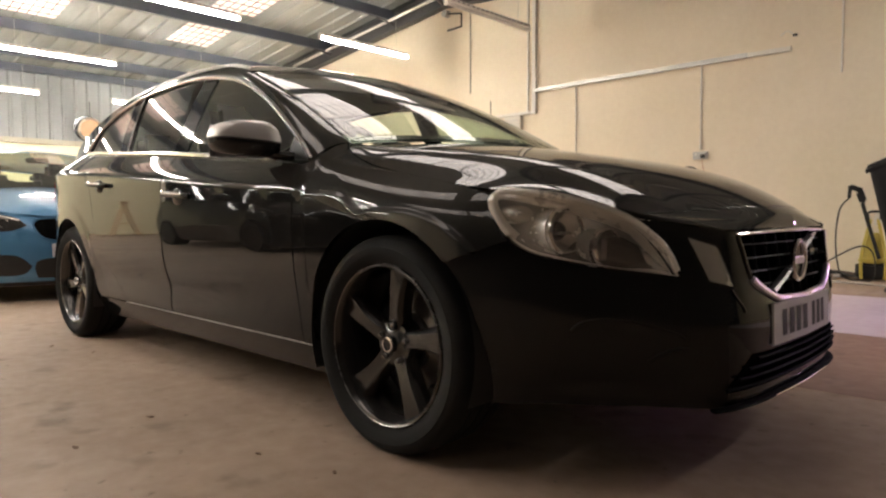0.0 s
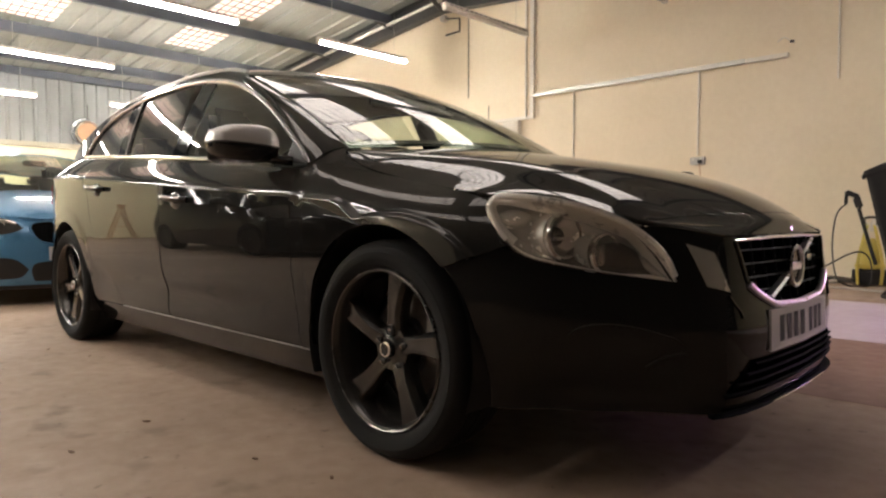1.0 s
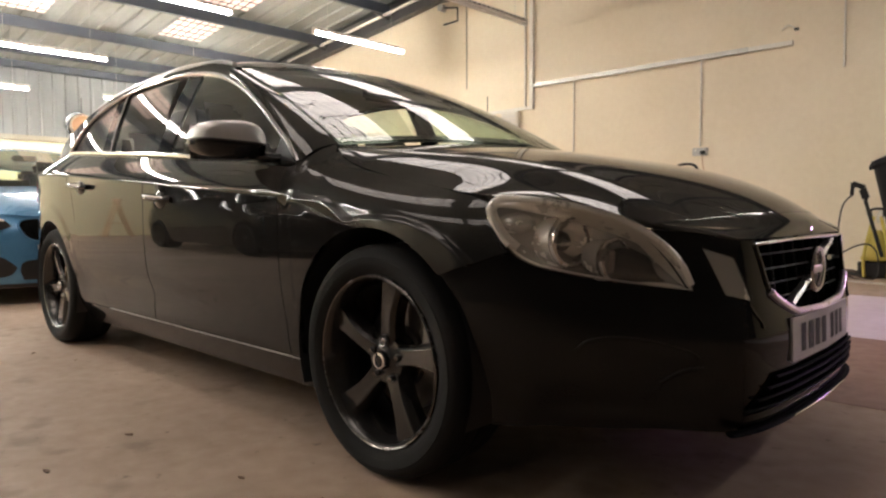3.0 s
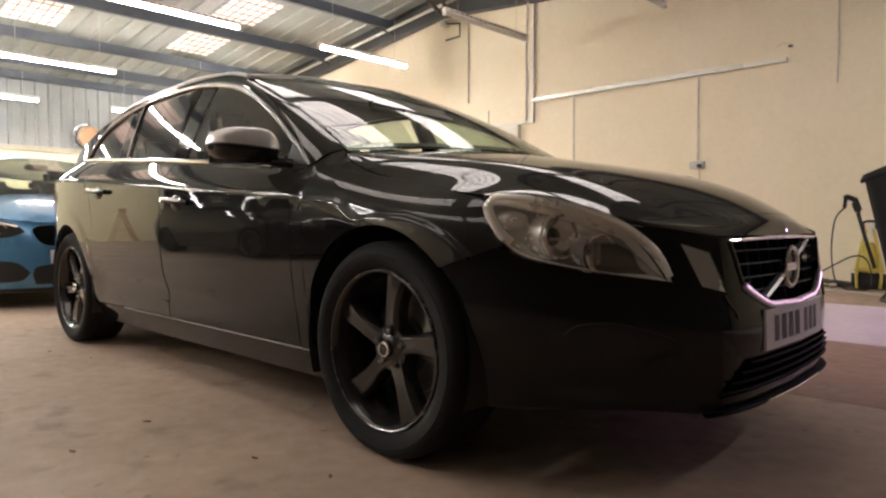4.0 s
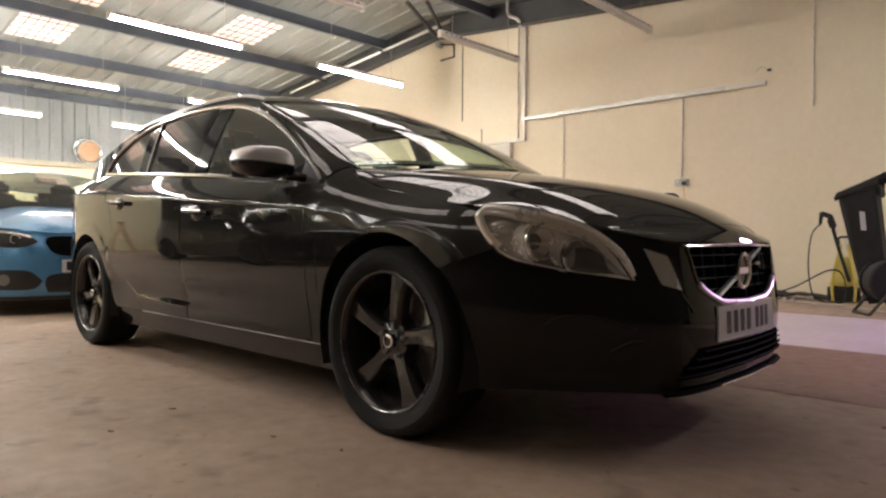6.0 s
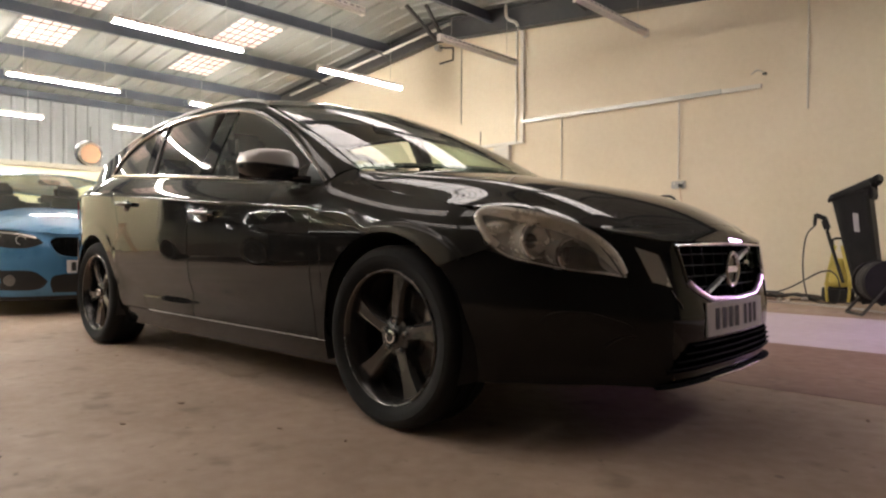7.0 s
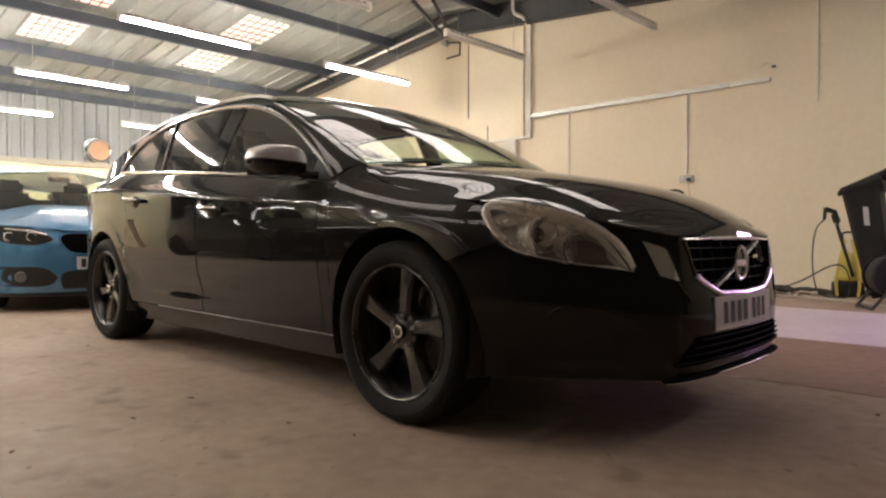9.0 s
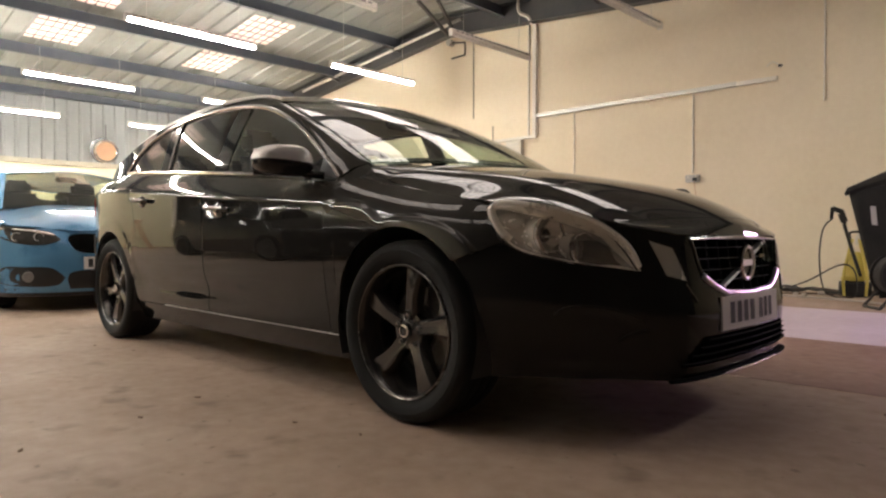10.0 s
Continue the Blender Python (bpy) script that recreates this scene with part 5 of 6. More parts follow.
# ---- the blue hatchback behind it: nose at local x = 0, facing +x ----
hatch = thing("hatchback_car", "metallic blue hatchback car parked behind the black estate", "car", pose(-4.62, -0.25, 0, 0, 0, -3))
h_nose = key((0.0, 0.0), (0.30, -0.012), (0.50, -0.05), (0.64, -0.115), (0.74, -0.20), (0.81, -0.31), (0.85, -0.42), (0.87, -0.52))
h_lean = key((0.16, -0.03), (0.22, 0.0), (0.30, 0.008), (0.45, 0.0), (0.56, -0.02), (0.68, -0.07), (0.74, -0.13))
h_bonnet = key((-1.20, 0.985), (-0.9, 0.945), (-0.5, 0.868), (-0.25, 0.795), (-0.12, 0.735), (-0.06, 0.695))


def h_front(w, z):
    return h_nose(abs(w)) + h_lean(z) * (1 - (abs(w) / 0.9) ** 3)


def h_bonnet_at(x, w):
    edge = key((-1.2, 0.10), (-0.5, 0.10), (-0.1, 0.06))(x)
    k = max(0.0, min(1.0, (abs(w) - 0.40) / 0.07))
    return h_bonnet(x) - edge * (abs(w) / 0.78) ** 2.6 + 0.010 * (1 - k * k * (3 - 2 * k))


h_front_edge = key((0.0, -0.06), (0.30, -0.075), (0.45, -0.12), (0.60, -0.22), (0.72, -0.36), (0.78, -0.50))
part("bonnet", patch(lambda u, v: (mixed(-1.12 - 0.10 * u * u, h_front_edge(abs(u) * 0.78), v), 0.78 * u, h_bonnet_at(mixed(-1.12 - 0.10 * u * u, h_front_edge(abs(u) * 0.78), v), 0.78 * u)), steps(-1, 1, 36), steps(0, 1, 20)), "blue", hatch)
part("front_bumper", patch(lambda u, v: (h_front(0.87 * u, mixed(0.17, 0.74 - 0.03 * u * u, v)), 0.87 * u, mixed(0.17, 0.74 - 0.03 * u * u, v)), steps(-1, 1, 48), steps(0, 1, 20), 0.0), "blue", hatch)


def on_nose(outline, proud, name, mat, label="", parent=hatch):
    """A shallow panel that follows the nose: outline gives half width and height pairs."""
    bm = bmesh.new()
    n = len(outline)
    cw, cz = sum(w for w, z in outline) / n, sum(z for w, z in outline) / n
    rings = []
    for k in (1.0, 0.66, 0.33):
        rings.append([bm.verts.new((h_front(mixed(cw, w, k), mixed(cz, z, k)) + proud, mixed(cw, w, k), mixed(cz, z, k))) for w, z in outline])
    back = [bm.verts.new((h_front(w, z) - 0.01, w, z)) for w, z in outline]
    mid_ = bm.verts.new((h_front(cw, cz) + proud, cw, cz))
    for a, b in zip([back] + rings, rings):
        for i in range(n):
            j = (i + 1) % n
            bm.faces.new((a[i], a[j], b[j], b[i]))
    for i in range(n):
        bm.faces.new((rings[-1][i], rings[-1][(i + 1) % n], mid_))
    bmesh.ops.recalc_face_normals(bm, faces=bm.faces)
    return part(name, bm, mat, parent, label)


def rounded(pts, n=5):
    return [(p.x, p.y) for p in bent([(x, z, 0) for x, z in pts + pts[:1]], n)[:-1]]


for s in (-1, 1):
    k = on_nose(rounded([(s * w, z) for w, z in ((0.035, 0.55), (0.045, 0.665), (0.18, 0.690), (0.34, 0.680), (0.375, 0.62), (0.30, 0.52), (0.10, 0.505))]), 0.010, "kidney_grille", "grille_black", "black oval grille half with fine uprights")
    for w in steps(0.08, 0.30, 8):
        part("grille_upright", tube([(h_front(s * w, z) + 0.016, s * w, z) for z in (0.535, 0.60, 0.665)], 0.005, 5), "grille_black", k)
    part("grille_rim", tube([(h_front(w, z) + 0.010, w, z) for w, z in rounded([(s * w, z) for w, z in ((0.035, 0.55), (0.045, 0.665), (0.18, 0.690), (0.34, 0.680), (0.375, 0.62), (0.30, 0.52), (0.10, 0.505))])], 0.007, 6, True), "blue", k)
    hl = on_nose(rounded([(s * w, z) for w, z in ((0.42, 0.63), (0.50, 0.70), (0.68, 0.735), (0.84, 0.745), (0.86, 0.68), (0.74, 0.60), (0.55, 0.585))]), 0.006, "headlamp", "lamp_dark", "dark swept-back headlamp with a bright upper edge")
    part("lamp_strip", tube([(h_front(s * w, z) + 0.010, s * w, z) for w, z in ((0.47, 0.675), (0.58, 0.705), (0.72, 0.722), (0.84, 0.728))], 0.010, 6), "lamp_silver", hl)
    for w in (0.58, 0.73):
        part("lamp_ring", lathe([(0.030, 0.0), (0.033, -0.012), (0.040, -0.012), (0.042, 0.0)], 20), "lamp_silver", hl, at=pose(h_front(s * w, 0.655) + 0.004, s * w, 0.655, 0, 0, 90))
    on_nose(rounded([(s * w, z) for w, z in ((0.40, 0.30), (0.50, 0.385), (0.68, 0.395), (0.82, 0.385), (0.83, 0.25), (0.62, 0.225), (0.46, 0.235))]), 0.004, "side_intake", "black_trim", "black lower side intake")
    part("fog_lamp", lathe([(0.0, -0.012), (0.040, -0.012), (0.048, 0.0), (0.045, 0.03)], 24), "lamp_grey", hatch, at=pose(h_front(0.66, 0.31) + 0.006, s * 0.66, 0.31, 0, 0, 90 + s * 14))
on_nose(rounded([(-0.36, 0.20), (-0.38, 0.30), (-0.28, 0.36), (0.28, 0.36), (0.38, 0.30), (0.36, 0.20)], 4), 0.004, "lower_intake", "black_trim", "wide black lower intake")
number_plate(hatch, h_front(0.1, 0.42) + 0.012, 0.425, -4)
part("bonnet_badge", lathe([(0.0, -0.008), (0.034, -0.006), (0.038, 0.0), (0.0, 0.004)], 24), "chrome", hatch, at=pose(-0.085, 0, 0.716, -55, 0, 90))
part("chin", patch(lambda u, v: (h_front(0.86 * u, 0.17) + 0.01 - 0.03 * v, 0.86 * u, mixed(0.205, 0.135, v)), steps(-1, 1, 30), steps(0, 1, 3), 0.0), "black_trim", hatch)
h_belt = key((-4.3, 1.02), (-2.5, 1.00), (-1.2, 0.93), (-0.4, 0.78))
h_taper = key((-4.33, 0.80), (-4.1, 0.93), (-3.7, 0.98), (-3.0, 1.0), (-0.9, 1.0), (-0.5, 0.985), (-0.42, 0.972))


def h_half(x, z):
    f = key((0.15, 0.80), (0.24, 0.855), (0.40, 0.868), (0.62, 0.882), (0.74, 0.868), (max(0.76, h_belt(x)), 0.80))
    return f(z) * h_taper(x)


def h_arch(x):
    for c in (-0.84, -3.53):
        if abs(x - c) < 0.35:
            return 0.32 + math.sqrt(0.35 ** 2 - (x - c) ** 2)
    return 0.0


hx = sorted({round(v, 4) for v in steps(-4.3, -0.44, 60)} | {round(c + 0.35 * math.cos(math.pi * k / 16), 4) for c in (-0.84, -3.53) for k in range(17)})
both("body_side", lambda x, v: (x, h_half(x, mixed(max(h_arch(x), 0.18), h_belt(x), v)), mixed(max(h_arch(x), 0.18), h_belt(x), v)), hx, steps(0, 1, 20), "blue", hatch)
h_roof = key((-4.1, 1.30), (-3.4, 1.395), (-2.6, 1.42), (-2.0, 1.405), (-1.82, 1.38))


def h_cabin(x, z):
    return 0.80 * h_taper(x) - 0.48 * (z - h_belt(x))


part("roof", patch(lambda u, v: (mixed(-1.82 - 0.06 * v * v, -4.05, u), v * h_cabin(mixed(-1.82, -4.05, u), 1.33), h_roof(mixed(-1.82, -4.05, u)) - 0.06 * v * v), steps(0, 1, 20), steps(-1, 1, 16)), "blue", hatch)


def h_screen(u, v):
    b, t = Vector((-1.08 - 0.14 * u * u, 0.70 * u, 0.985 - 0.045 * u * u)), Vector((-1.80 - 0.06 * u * u, 0.56 * u, 1.385 - 0.055 * u * u))
    p = b.lerp(t, v)
    p.z += 0.025 * math.sin(math.pi * v)
    return tuple(p)


part("windscreen", patch(lambda u, v: h_screen(u * 0.97, v), steps(-1, 1, 20), steps(0.01, 0.97, 12), 0.004), "pane", hatch)
both("windscreen_pillar", lambda u, v: tuple(Vector((lambda p: (p[0], abs(p[1]), p[2]))(h_screen(0.965, u))).lerp(Vector((mixed(-1.16, -1.90, u), mixed(0.80, 0.60, u), mixed(0.90, 1.345, u))), v)), steps(0, 1, 12), steps(0, 1, 4), "blue", hatch)
both("side_window", lambda u, v: (lambda x, z: (x, h_cabin(x, z) - 0.004, z))(mixed(-1.30, -3.6, u), mixed(h_belt(mixed(-1.30, -3.6, u)), mixed(1.0, 1.34, min(1, u * 3.2)) if u < 0.31 else 1.34, v)), steps(0, 1, 20), steps(0, 1, 6), "dark_pane", hatch, inward=0.004)
part("hatch_door", patch(lambda u, v: (mixed(-4.30, -4.24, v), u * mixed(0.70, 0.64, v), mixed(0.25, 0.96, v)), steps(-1, 1, 10), steps(0, 1, 10), 0.0, lambda p: Vector((-3, 0, 0.6))), "blue", hatch)
part("rear_screen", patch(lambda u, v: (mixed(-4.24, -4.06, v), u * mixed(0.64, 0.56, v), mixed(0.96, 1.31, v)), steps(-1, 1, 10), steps(0, 1, 6), 0.0, lambda p: Vector((-3, 0, 0.6))), "dark_pane", hatch)
bench = part("rear_bench", box(0.16, 1.20, 0.52, 0.06, pose(-3.30, 0, 0.88, 0, -16, 0)), "seat", hatch)
for y in (-0.36, 0.36):
    part("headrest", box(0.10, 0.24, 0.14, 0.04, pose(-3.40, y, 1.18, 0, -10, 0)), "seat", bench)
part("cabin_floor", box(2.7, 1.45, 0.5, 0.05, pose(-2.5, 0, 0.48)), "dash", hatch)
part("underbody", box(3.9, 1.45, 0.06, 0.02, pose(-2.15, 0, 0.20)), "black_trim", hatch)
for x in (-0.84, -3.53):
    part("wheel_well", box(0.72, 1.40, 0.40, 0.05, pose(x, 0, 0.42)), "black_trim", hatch)
for y in (-0.34, 0.34):
    st = part("car_seat", box(0.14, 0.48, 0.62, 0.06, pose(-2.35, y, 0.86, 0, -14, 0)), "seat", hatch)
    part("headrest", box(0.10, 0.26, 0.18, 0.04, pose(-2.45, y, 1.22, 0, -10, 0)), "seat", st)
part("dashboard", box(0.5, 1.36, 0.18, 0.06, pose(-1.50, 0, 0.86)), "dash", hatch)
part("rear_view_mirror", box(0.03, 0.22, 0.06, 0.02, pose(-1.74, 0, 1.285)), "black_trim", hatch)
for s in (-1, 1):
    mr = part("door_mirror", patch(mirror_shell(True), steps(0, 1, 24), steps(0, 1, 8), 0.003, lambda p: Vector((0, 0, -0.02))), "black_trim", hatch, "black door mirror", pose(-1.42, s * 0.96, 0.98) @ Matrix.Diagonal((1, s, 1, 1)))
    part("mirror_base", patch(mirror_shell(False), steps(0, 1, 24), steps(0, 1, 6), 0.003, lambda p: Vector((0, 0, 0.05))), "gloss_black", mr)
for x, s in ((-0.84, -1), (-3.53, -1), (-0.84, 1), (-3.53, 1)):
    hang(first, hatch, pose(x, s * 0.77, 0.322, 0, 10, 0 if s < 0 else 180))


def repainted(ob, at, swap, label):
    """The same car again in another paint, its alike parts on the same meshes."""
    made = {}
    top = thing(ob.name.split(".")[0], label, "car", at)
    def one(o, parent):
        me = o.data
        if me.materials[0] == M["blue"]:
            if me not in made:
                made[me] = me.copy()
                made[me].materials[0] = M[swap]
            me = made[me]
        d = new(o.name.split(".")[0], me)
        d.parent = parent
        d.matrix_basis = o.matrix_basis.copy()
        if "label" in o:
            d["label"] = o["label"].replace("blue", "black")
        for c in o.children:
            one(c, d)
    for c in ob.children:
        one(c, top)
    return top


# a second car, seen only in the black car's polished side
repainted(hatch, pose(-4.3, -4.3, 0, 0, 0, 4), "paint", "black hatchback car parked opposite the estate car")

# ---- things along the gable wall ----
bn = thing("wheelie_bin", "black plastic wheelie bin tilted forward with a pale label", "bin", pose(0.31, 5.45, 0.035, 0, -9, 0) @ Matrix.Diagonal((0.56, 0.58, 1.22, 1)))


def bin_body(u, v):
    """Four tapered sides: u round the plan, v up."""
    hw, hd = mixed(0.205, 0.285, v), mixed(0.23, 0.285, v)
    a = 2 * math.pi * u
    c, d = math.cos(a), math.sin(a)
    k = 1 / max(abs(c), abs(d)) * 0.97
    k = min(k, 1.22)
    front_lean = -0.06 * v if c < 0 else 0.0
    return (hw * c * k + front_lean * abs(c), hd * d * k, mixed(0.06, 0.95, v))


part("body", patch(bin_body, steps(0, 1, 48), steps(0, 1, 8), 0.02, lambda p: Vector((0, 0, p.z))), "bin", bn)
part("rim", tube([bin_body(u, 1.0) for u in steps(0, 1, 48)[:-1]], 0.022, 6, True), "bin", bn)
part("lid", patch(lambda u, v: (mixed(-0.37, 0.34, u), mixed(-0.30, 0.30, v), 0.955 + 0.06 * u + 0.05 * math.sin(math.pi * v) * (0.4 + 0.6 * u) - (0.03 if v in (0, 1) or u == 0 else 0)), steps(0, 1, 14), steps(0, 1, 12), 0.03, lambda p: Vector((0, 0, 0.3))), "bin", bn)
part("lid_handle", tube(bent([(0.32, -0.24, 1.01), (0.44, -0.22, 1.04), (0.45, 0.0, 1.05), (0.44, 0.22, 1.04), (0.32, 0.24, 1.01)]), 0.026, 8), "bin", bn)
part("hinge_block", box(0.09, 0.46, 0.10, 0.02, pose(0.30, 0, 0.93)), "bin", bn)
part("label", box(0.085, 0.004, 0.155, 0.001, pose(0.02, -0.278, 0.70, -3.5, 8, 0)), "sticker", bn)
part("base", box(0.36, 0.42, 0.10, 0.03, pose(0.02, 0, 0.07)), "bin", bn)
for s in (-1, 1):
    wl_ = part("bin_wheel", lathe([(0.0, -0.03), (0.05, -0.03), (0.055, -0.02), (0.08, -0.02), (0.085, -0.03), (0.10, -0.026), (0.105, 0.0), (0.10, 0.026), (0.0, 0.026)], 28), "rubber", bn, at=pose(0.20, s * 0.27, 0.10))
part("axle", tube([(0.20, -0.26, 0.10), (0.20, 0.26, 0.10)], 0.012, 6), "galv", bn)

hr = thing("hose_reel", "dusty black hose reel drum standing on the floor", "hose reel", pose(0.50, 4.80, 0.0, 0, 0, 35) @ Matrix.Diagonal((1.4, 1.3, 1.3, 1)))
part("drum", lathe([(0.0, -0.10), (0.15, -0.10), (0.155, -0.075), (0.12, -0.07), (0.12, 0.07), (0.155, 0.075), (0.15, 0.10), (0.0, 0.10)], 36), "bin", hr, at=pose(0, 0, 0.24))
part("hose", tube([(0.137 * math.cos(a), -0.06 + 0.12 * a / (2 * math.pi * 6), 0.24 + 0.137 * math.sin(a)) for a in steps(0, 2 * math.pi * 6, 150)], 0.010, 6), "rubber", hr)
part("stand", join(*[tube([(-0.17, s * 0.12, 0.012), (0.0, s * 0.12, 0.24), (0.17, s * 0.12, 0.012)], 0.011, 6) for s in (-1, 1)], tube([(-0.17, -0.12, 0.012), (-0.17, 0.12, 0.012)], 0.011, 6)), "rubber", hr)
part("grip", tube([(0.09, -0.19, 0.30), (0.09, -0.27, 0.30)], 0.018, 8), "orange", hr)
part("crank", tube([(0, -0.12, 0.24), (0, -0.16, 0.24), (0.09, -0.16, 0.30), (0.09, -0.22, 0.30)], 0.009, 6), "galv", hr)

pw = thing("pressure_washer", "yellow and black pressure washer with its spray gun parked", "pressure washer", pose(-0.12, 5.98, 0.0, 0, 0, 12) @ Matrix.Diagonal((1, 1, 1.07, 1)))
part("foot", box(0.25, 0.24, 0.17, 0.035, pose(0, 0, 0.10)), "black_trim", pw)
part("motor_cover", patch(lambda u, v: ((0.115 - 0.05 * v) * math.cos(2 * math.pi * u) * (1.0 if v < 0.9 else 0.6), (0.105 - 0.04 * v) * math.sin(2 * math.pi * u) * (1.0 if v < 0.9 else 0.6), mixed(0.17, 0.47, v)), steps(0, 1, 24), steps(0, 1, 8), 0.004, lambda p: Vector((0, 0, p.z))), "yellow", pw)
part("skirt", box(0.27, 0.26, 0.045, 0.012, pose(0, 0, 0.20)), "yellow", pw)
for s in (-1, 1):
    part("side_rail", tube(bent([(s * 0.10, -0.10, 0.02), (s * 0.11, -0.11, 0.22), (s * 0.06, -0.05, 0.48), (s * 0.03, -0.02, 0.60)]), 0.016, 6), "yellow", pw)
    part("wheel", lathe([(0.0, -0.02), (0.07, -0.02), (0.08, 0.0), (0.07, 0.02), (0.0, 0.02)], 20), "rubber", pw, at=pose(s * 0.14, 0.08, 0.08, 0, 0, 90))
part("bottle", lathe([(0.0, -0.02), (0.032, -0.02), (0.034, 0.06), (0.016, 0.10), (0.0, 0.10)], 16), "white_plastic", pw, at=pose(0.03, 0.0, 0.56, 90, 0, 0))
part("carry_handle", tube(bent([(-0.05, -0.02, 0.60), (-0.05, -0.02, 0.67), (0.05, -0.02, 0.67), (0.05, -0.02, 0.60)]), 0.012, 6), "black_trim", pw)
gun = part("spray_gun", tube([(0.05, -0.14, 0.22), (-0.05, -0.14, 0.55), (-0.11, -0.14, 0.76)], 0.018, 8), "black_trim", pw, "black spray lance standing upright")
part("gun_grip", join(box(0.07, 0.045, 0.13, 0.018, pose(-0.12, -0.14, 0.82, 0, -20, 0)), box(0.15, 0.04, 0.05, 0.018, pose(-0.17, -0.14, 0.90, 0, 22, 0)), box(0.035, 0.04, 0.13, 0.012, pose(-0.225, -0.14, 0.865, 0, 5, 0))), "black_trim", gun)
part("gun_hose", tube(bent([(-0.215, -0.14, 0.82), (-0.31, -0.16, 0.70), (-0.34, -0.2, 0.40), (-0.30, -0.2, 0.10), (-0.20, -0.18, 0.012), (-0.02, -0.2, 0.012), (0.02, -0.18, 0.12), (-0.02, -0.16, 0.30), (-0.16, -0.2, 0.33), (-0.5, -0.15, 0.14), (-0.9, -0.1, 0.014)]), 0.008, 6), "rubber", pw)

# unseen lilac source, added to tint the floor and the grille
wk = thing("work_light", "lilac LED work light on a black tripod stand", "work light", pose(1.8, 3.5, 0.0, 0, 0, 116))
part("stand", join(*[tube([(0.0, 0.0, 0.88), (0.34 * math.cos(a), 0.34 * math.sin(a), 0.01)], 0.012, 6) for a in (0.5, 2.6, 4.7)]), "black_trim", wk)
part("head", box(0.36, 0.06, 0.26, 0.012, pose(0, 0.02, 0.98, -8, 0, 0)), "black_trim", wk)
part("led_panel", box(0.31, 0.008, 0.21, 0.002, pose(0, 0.02, 0.98, -8, 0, 0) @ pose(0, 0.035, 0)), "led", wk)
for k, (mt, rad, x0, y0, span, lab) in enumerate((("brown_cable", 0.010, -1.9, 6.28, 1.9, "tangled brown cable lying along the wall foot"), ("rubber", 0.012, -1.7, 6.12, 1.6, "tangled black hose lying along the wall foot"), ("rubber", 0.009, -1.6, 6.36, 1.8, "coiled black cable heaped by the wall"), ("brown_cable", 0.009, -1.2, 5.95, 1.3, "loose brown cable on the floor by the wall"), ("rubber", 0.016, -2.1, 6.25, 1.3, "thick black hose heaped along the wall foot"), ("rubber", 0.013, -1.5, 6.05, 1.2, "black hose looped on the floor by the wall"), ("brown_cable", 0.012, -0.9, 6.2, 1.1, "brown cable tangled beside the pressure washer"))):
    pts = [(x0 + span * t + 0.10 * math.sin(9 * t + k), y0 + 0.13 * math.sin(14 * t + 2 * k) * (1 - 0.4 * t), rad + 0.05 * abs(math.sin(11 * t + k)) * (1 if k != 3 else 0.2)) for t in steps(0, 1, 46)]
    tagged(part("floor_cable", tube(pts, rad, 6), mt), lab, "cable", "floor cables")
tagged(part("pale_hose", tube(bent([(-1.3, 5.62, 0.012), (-0.8, 5.50, 0.012), (-0.35, 5.44, 0.012), (0.1, 5.30, 0.012), (0.45, 5.0, 0.012), (0.72, 4.72, 0.012), (0.95, 4.70, 0.02), (1.1, 4.95, 0.012)]), 0.012, 7), "pale_cable"), "pale dusty hose trailing across the floor", "hose")
for k, (x, y) in enumerate(((-0.62, 5.62), (-0.5, 5.50), (-0.45, 5.95))):
    tagged(part("hose_coupling", lathe([(0.0, -0.035), (0.022, -0.035), (0.026, 0.0), (0.018, 0.035), (0.0, 0.035)], 12), "pale_cable", at=pose(x, y, 0.027, 0, 0, 50 * k)), "small pale hose coupling on the floor", "coupling", "hose couplings")

ht = thing("hand_truck", "black tubular hand truck leaning at the wall", "hand truck", pose(-2.20, 6.22, 0.0, 8, 0, 0) @ Matrix.Diagonal((1, 1, 0.96, 1)))
part("frame", tube(bent([(-0.15, 0, 0.05), (-0.15, 0, 0.7), (-0.14, 0.0, 1.24), (-0.10, 0.02, 1.34), (0.03, 0.02, 1.36), (0.12, 0.02, 1.33), (0.15, 0, 1.24), (0.15, 0, 0.7), (0.15, 0, 0.05)]), 0.017, 8), "black_trim", ht)
for z in (0.3, 0.75):
    part("crossbar", tube([(-0.16, 0, z), (0.16, 0, z)], 0.012, 6), "black_trim", ht)
part("toe_plate", box(0.40, 0.20, 0.012, 0.003, pose(0, -0.08, 0.03)), "black_trim", ht)
for s in (-1, 1):
    part("wheel", lathe([(0.0, -0.03), (0.09, -0.03), (0.12, -0.02), (0.12, 0.02), (0.09, 0.03), (0.0, 0.03)], 24), "rubber", ht, at=pose(s * 0.2, 0.09, 0.13, 0, 0, 90))

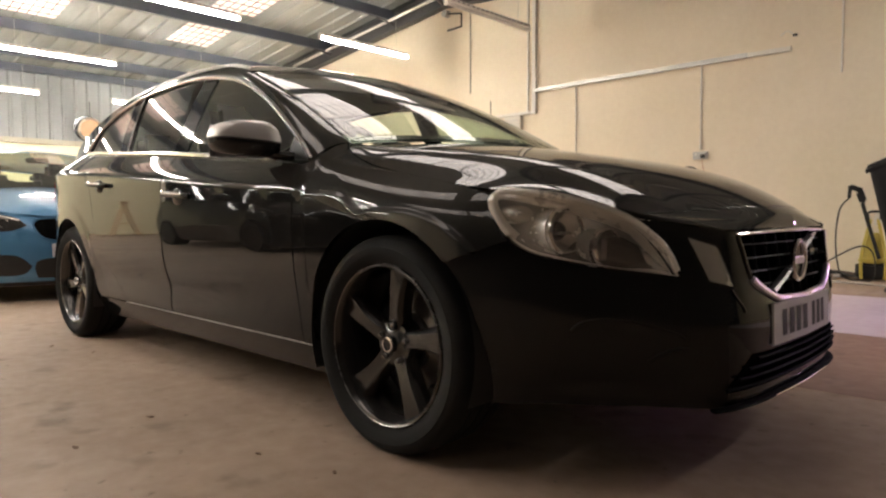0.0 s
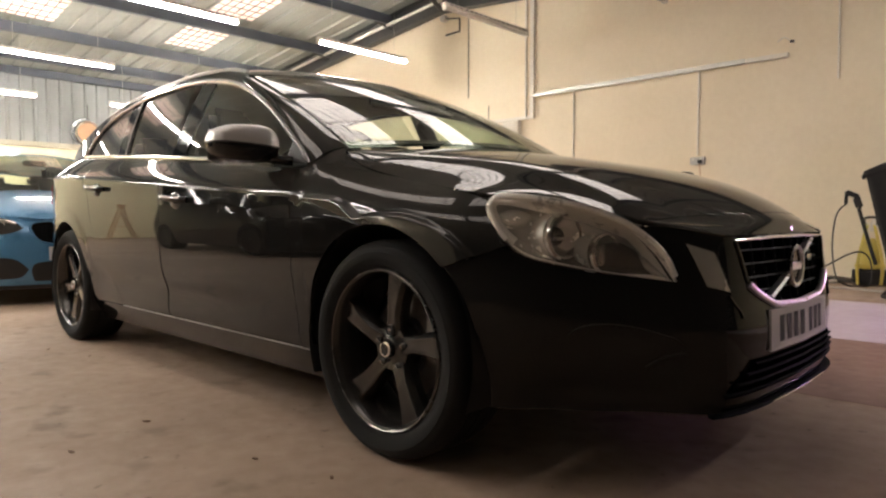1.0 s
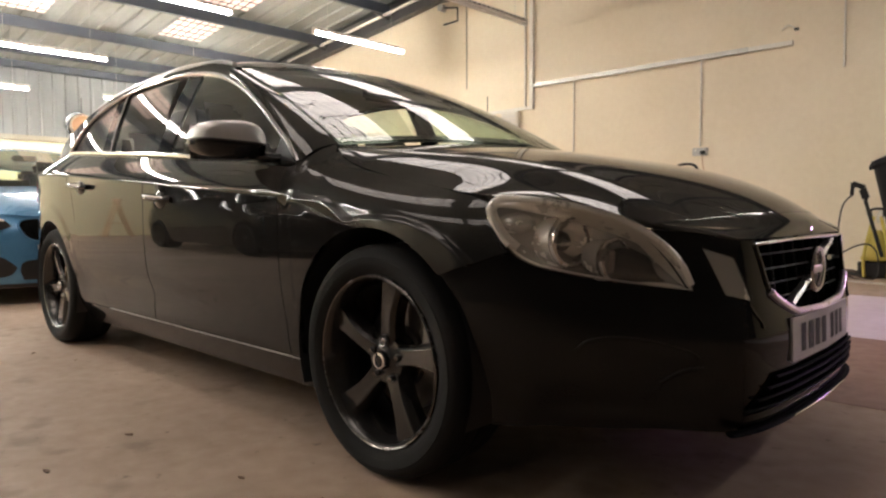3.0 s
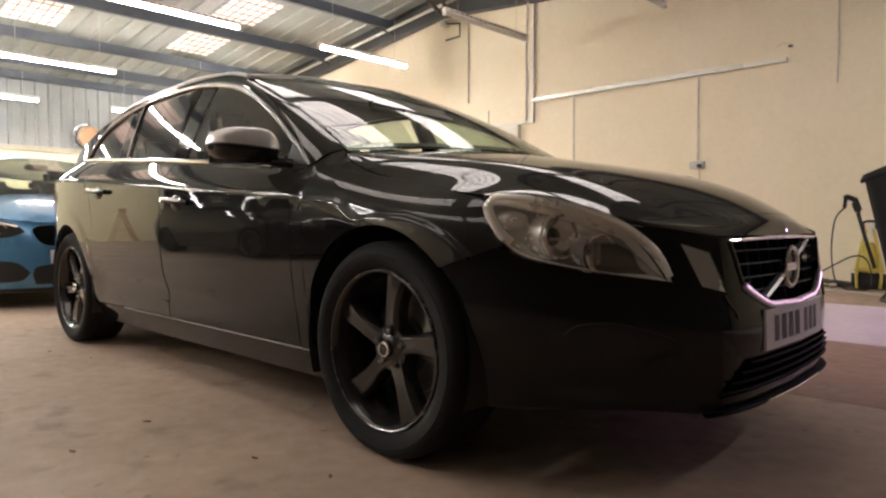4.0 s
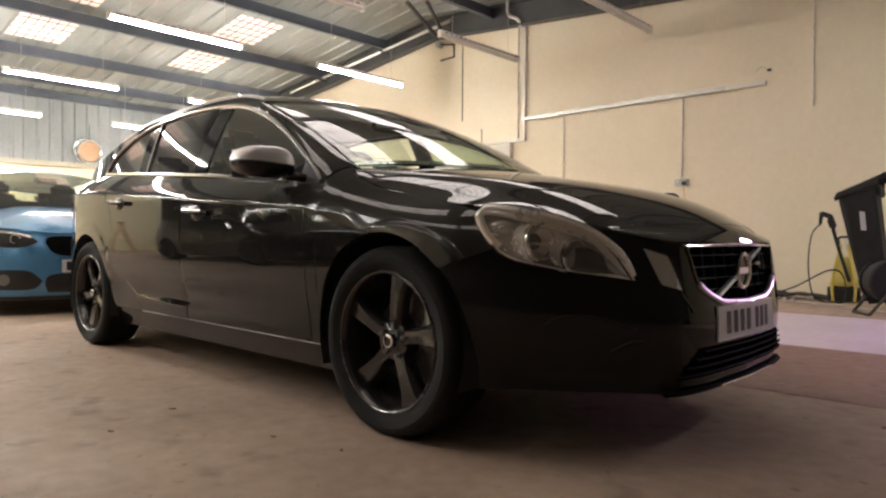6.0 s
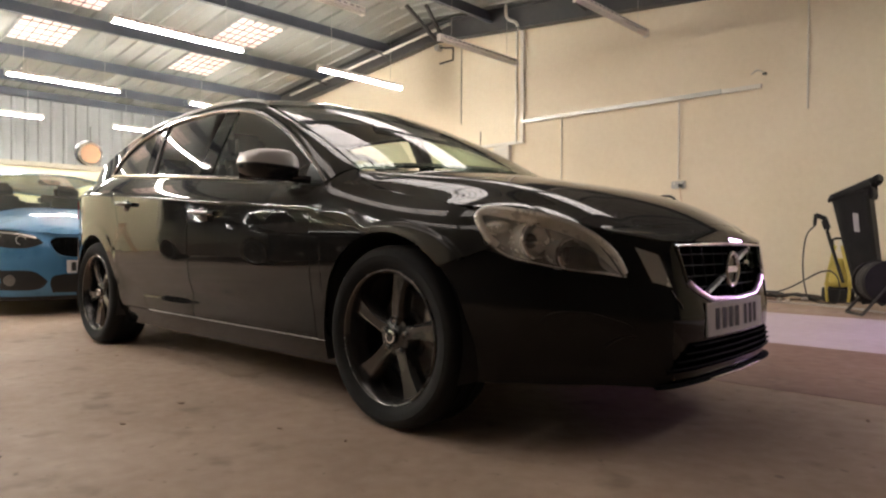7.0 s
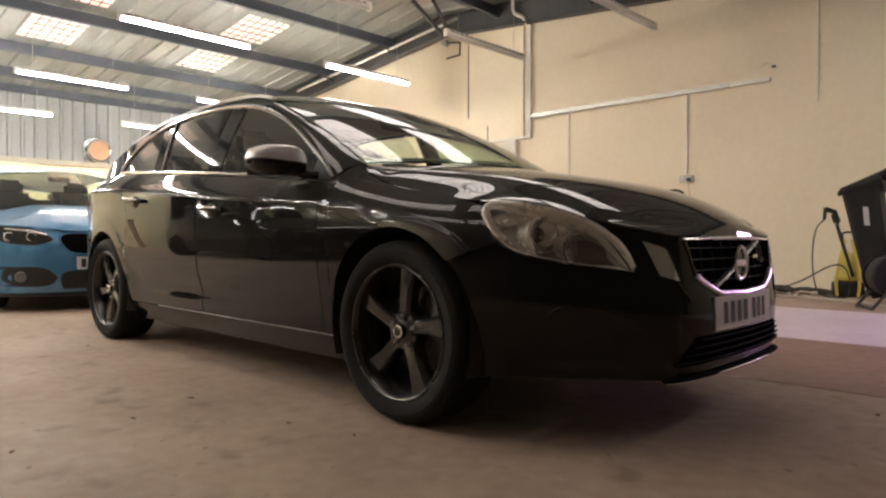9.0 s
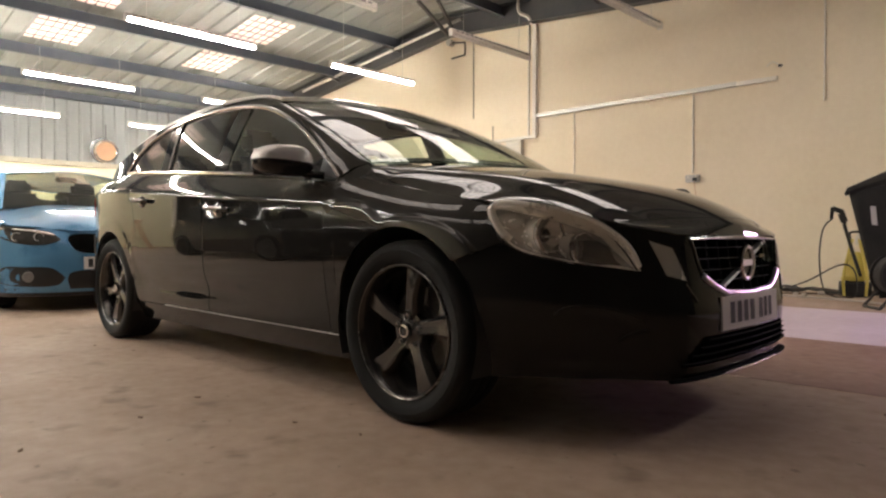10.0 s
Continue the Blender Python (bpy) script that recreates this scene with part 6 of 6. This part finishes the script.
# seen in the car's polished side: an orange trestle and a dark window at the far end
ts = thing("a_frame_trestle", "orange painted steel A-frame trestle", "trestle", pose(-13.4, -5.1, 0.0, 0, 0, 70))
for s in (-1, 1):
    part("leg_pair", tube([(-0.36, s * 0.05, 0.0), (0.0, s * 0.05, 1.15), (0.36, s * 0.05, 0.0)], 0.026, 6), "orange", ts)
    part("tie", tube([(-0.20, s * 0.05, 0.5), (0.20, s * 0.05, 0.5)], 0.014, 6), "orange", ts)
part("top_beam", tube([(0, -0.12, 1.15), (0, 0.12, 1.15)], 0.032, 6), "orange", ts)
dr = thing("internal_window", "dark office window in a white frame on the far wall", "window", pose(X0 + 0.03, -6.9, 0, 0, 0, 90))
part("glazing", box(1.0, 0.03, 1.0, 0.004, pose(0, -0.01, 1.55)), "gloss_black", dr)
for dx in (-0.53, 0.53):
    part("jamb", box(0.07, 0.08, 1.14, 0.01, pose(dx, -0.02, 1.55)), "white_plastic", dr)
for z in (1.015, 2.085):
    part("rail", box(0.99, 0.08, 0.07, 0.01, pose(0, -0.02, z)), "white_plastic", dr)

# dry leaves and grit on the floor
bits = random.Random(11)
for k in range(24):
    x, y = (bits.uniform(-2.6, 1.6), bits.uniform(-2.2, -0.98)) if k < 16 else (bits.uniform(0.9, 2.6), bits.uniform(-0.9, 2.0))
    lf = bmesh.new()
    r = bits.uniform(0.006, 0.015)
    n = 9
    ring_ = [lf.verts.new((r * (1 + 0.35 * bits.random()) * math.cos(2 * math.pi * i / n), 0.55 * r * math.sin(2 * math.pi * i / n), 0.0015 + 0.003 * bits.random())) for i in range(n)]
    low_ = [lf.verts.new((v.co.x * 0.9, v.co.y * 0.9, 0.0005)) for v in ring_]
    lf.faces.new(ring_)
    lf.faces.new(low_[::-1])
    for i in range(n):
        lf.faces.new((ring_[i], low_[i], low_[(i + 1) % n], ring_[(i + 1) % n]))
    bmesh.ops.recalc_face_normals(lf, faces=lf.faces)
    tagged(part("dry_leaf", lf, "leaf", at=pose(x, y, 0.0005, 0, 0, bits.uniform(0, 360))), "small dry brown leaf fragment on the concrete", "leaf", "floor litter")
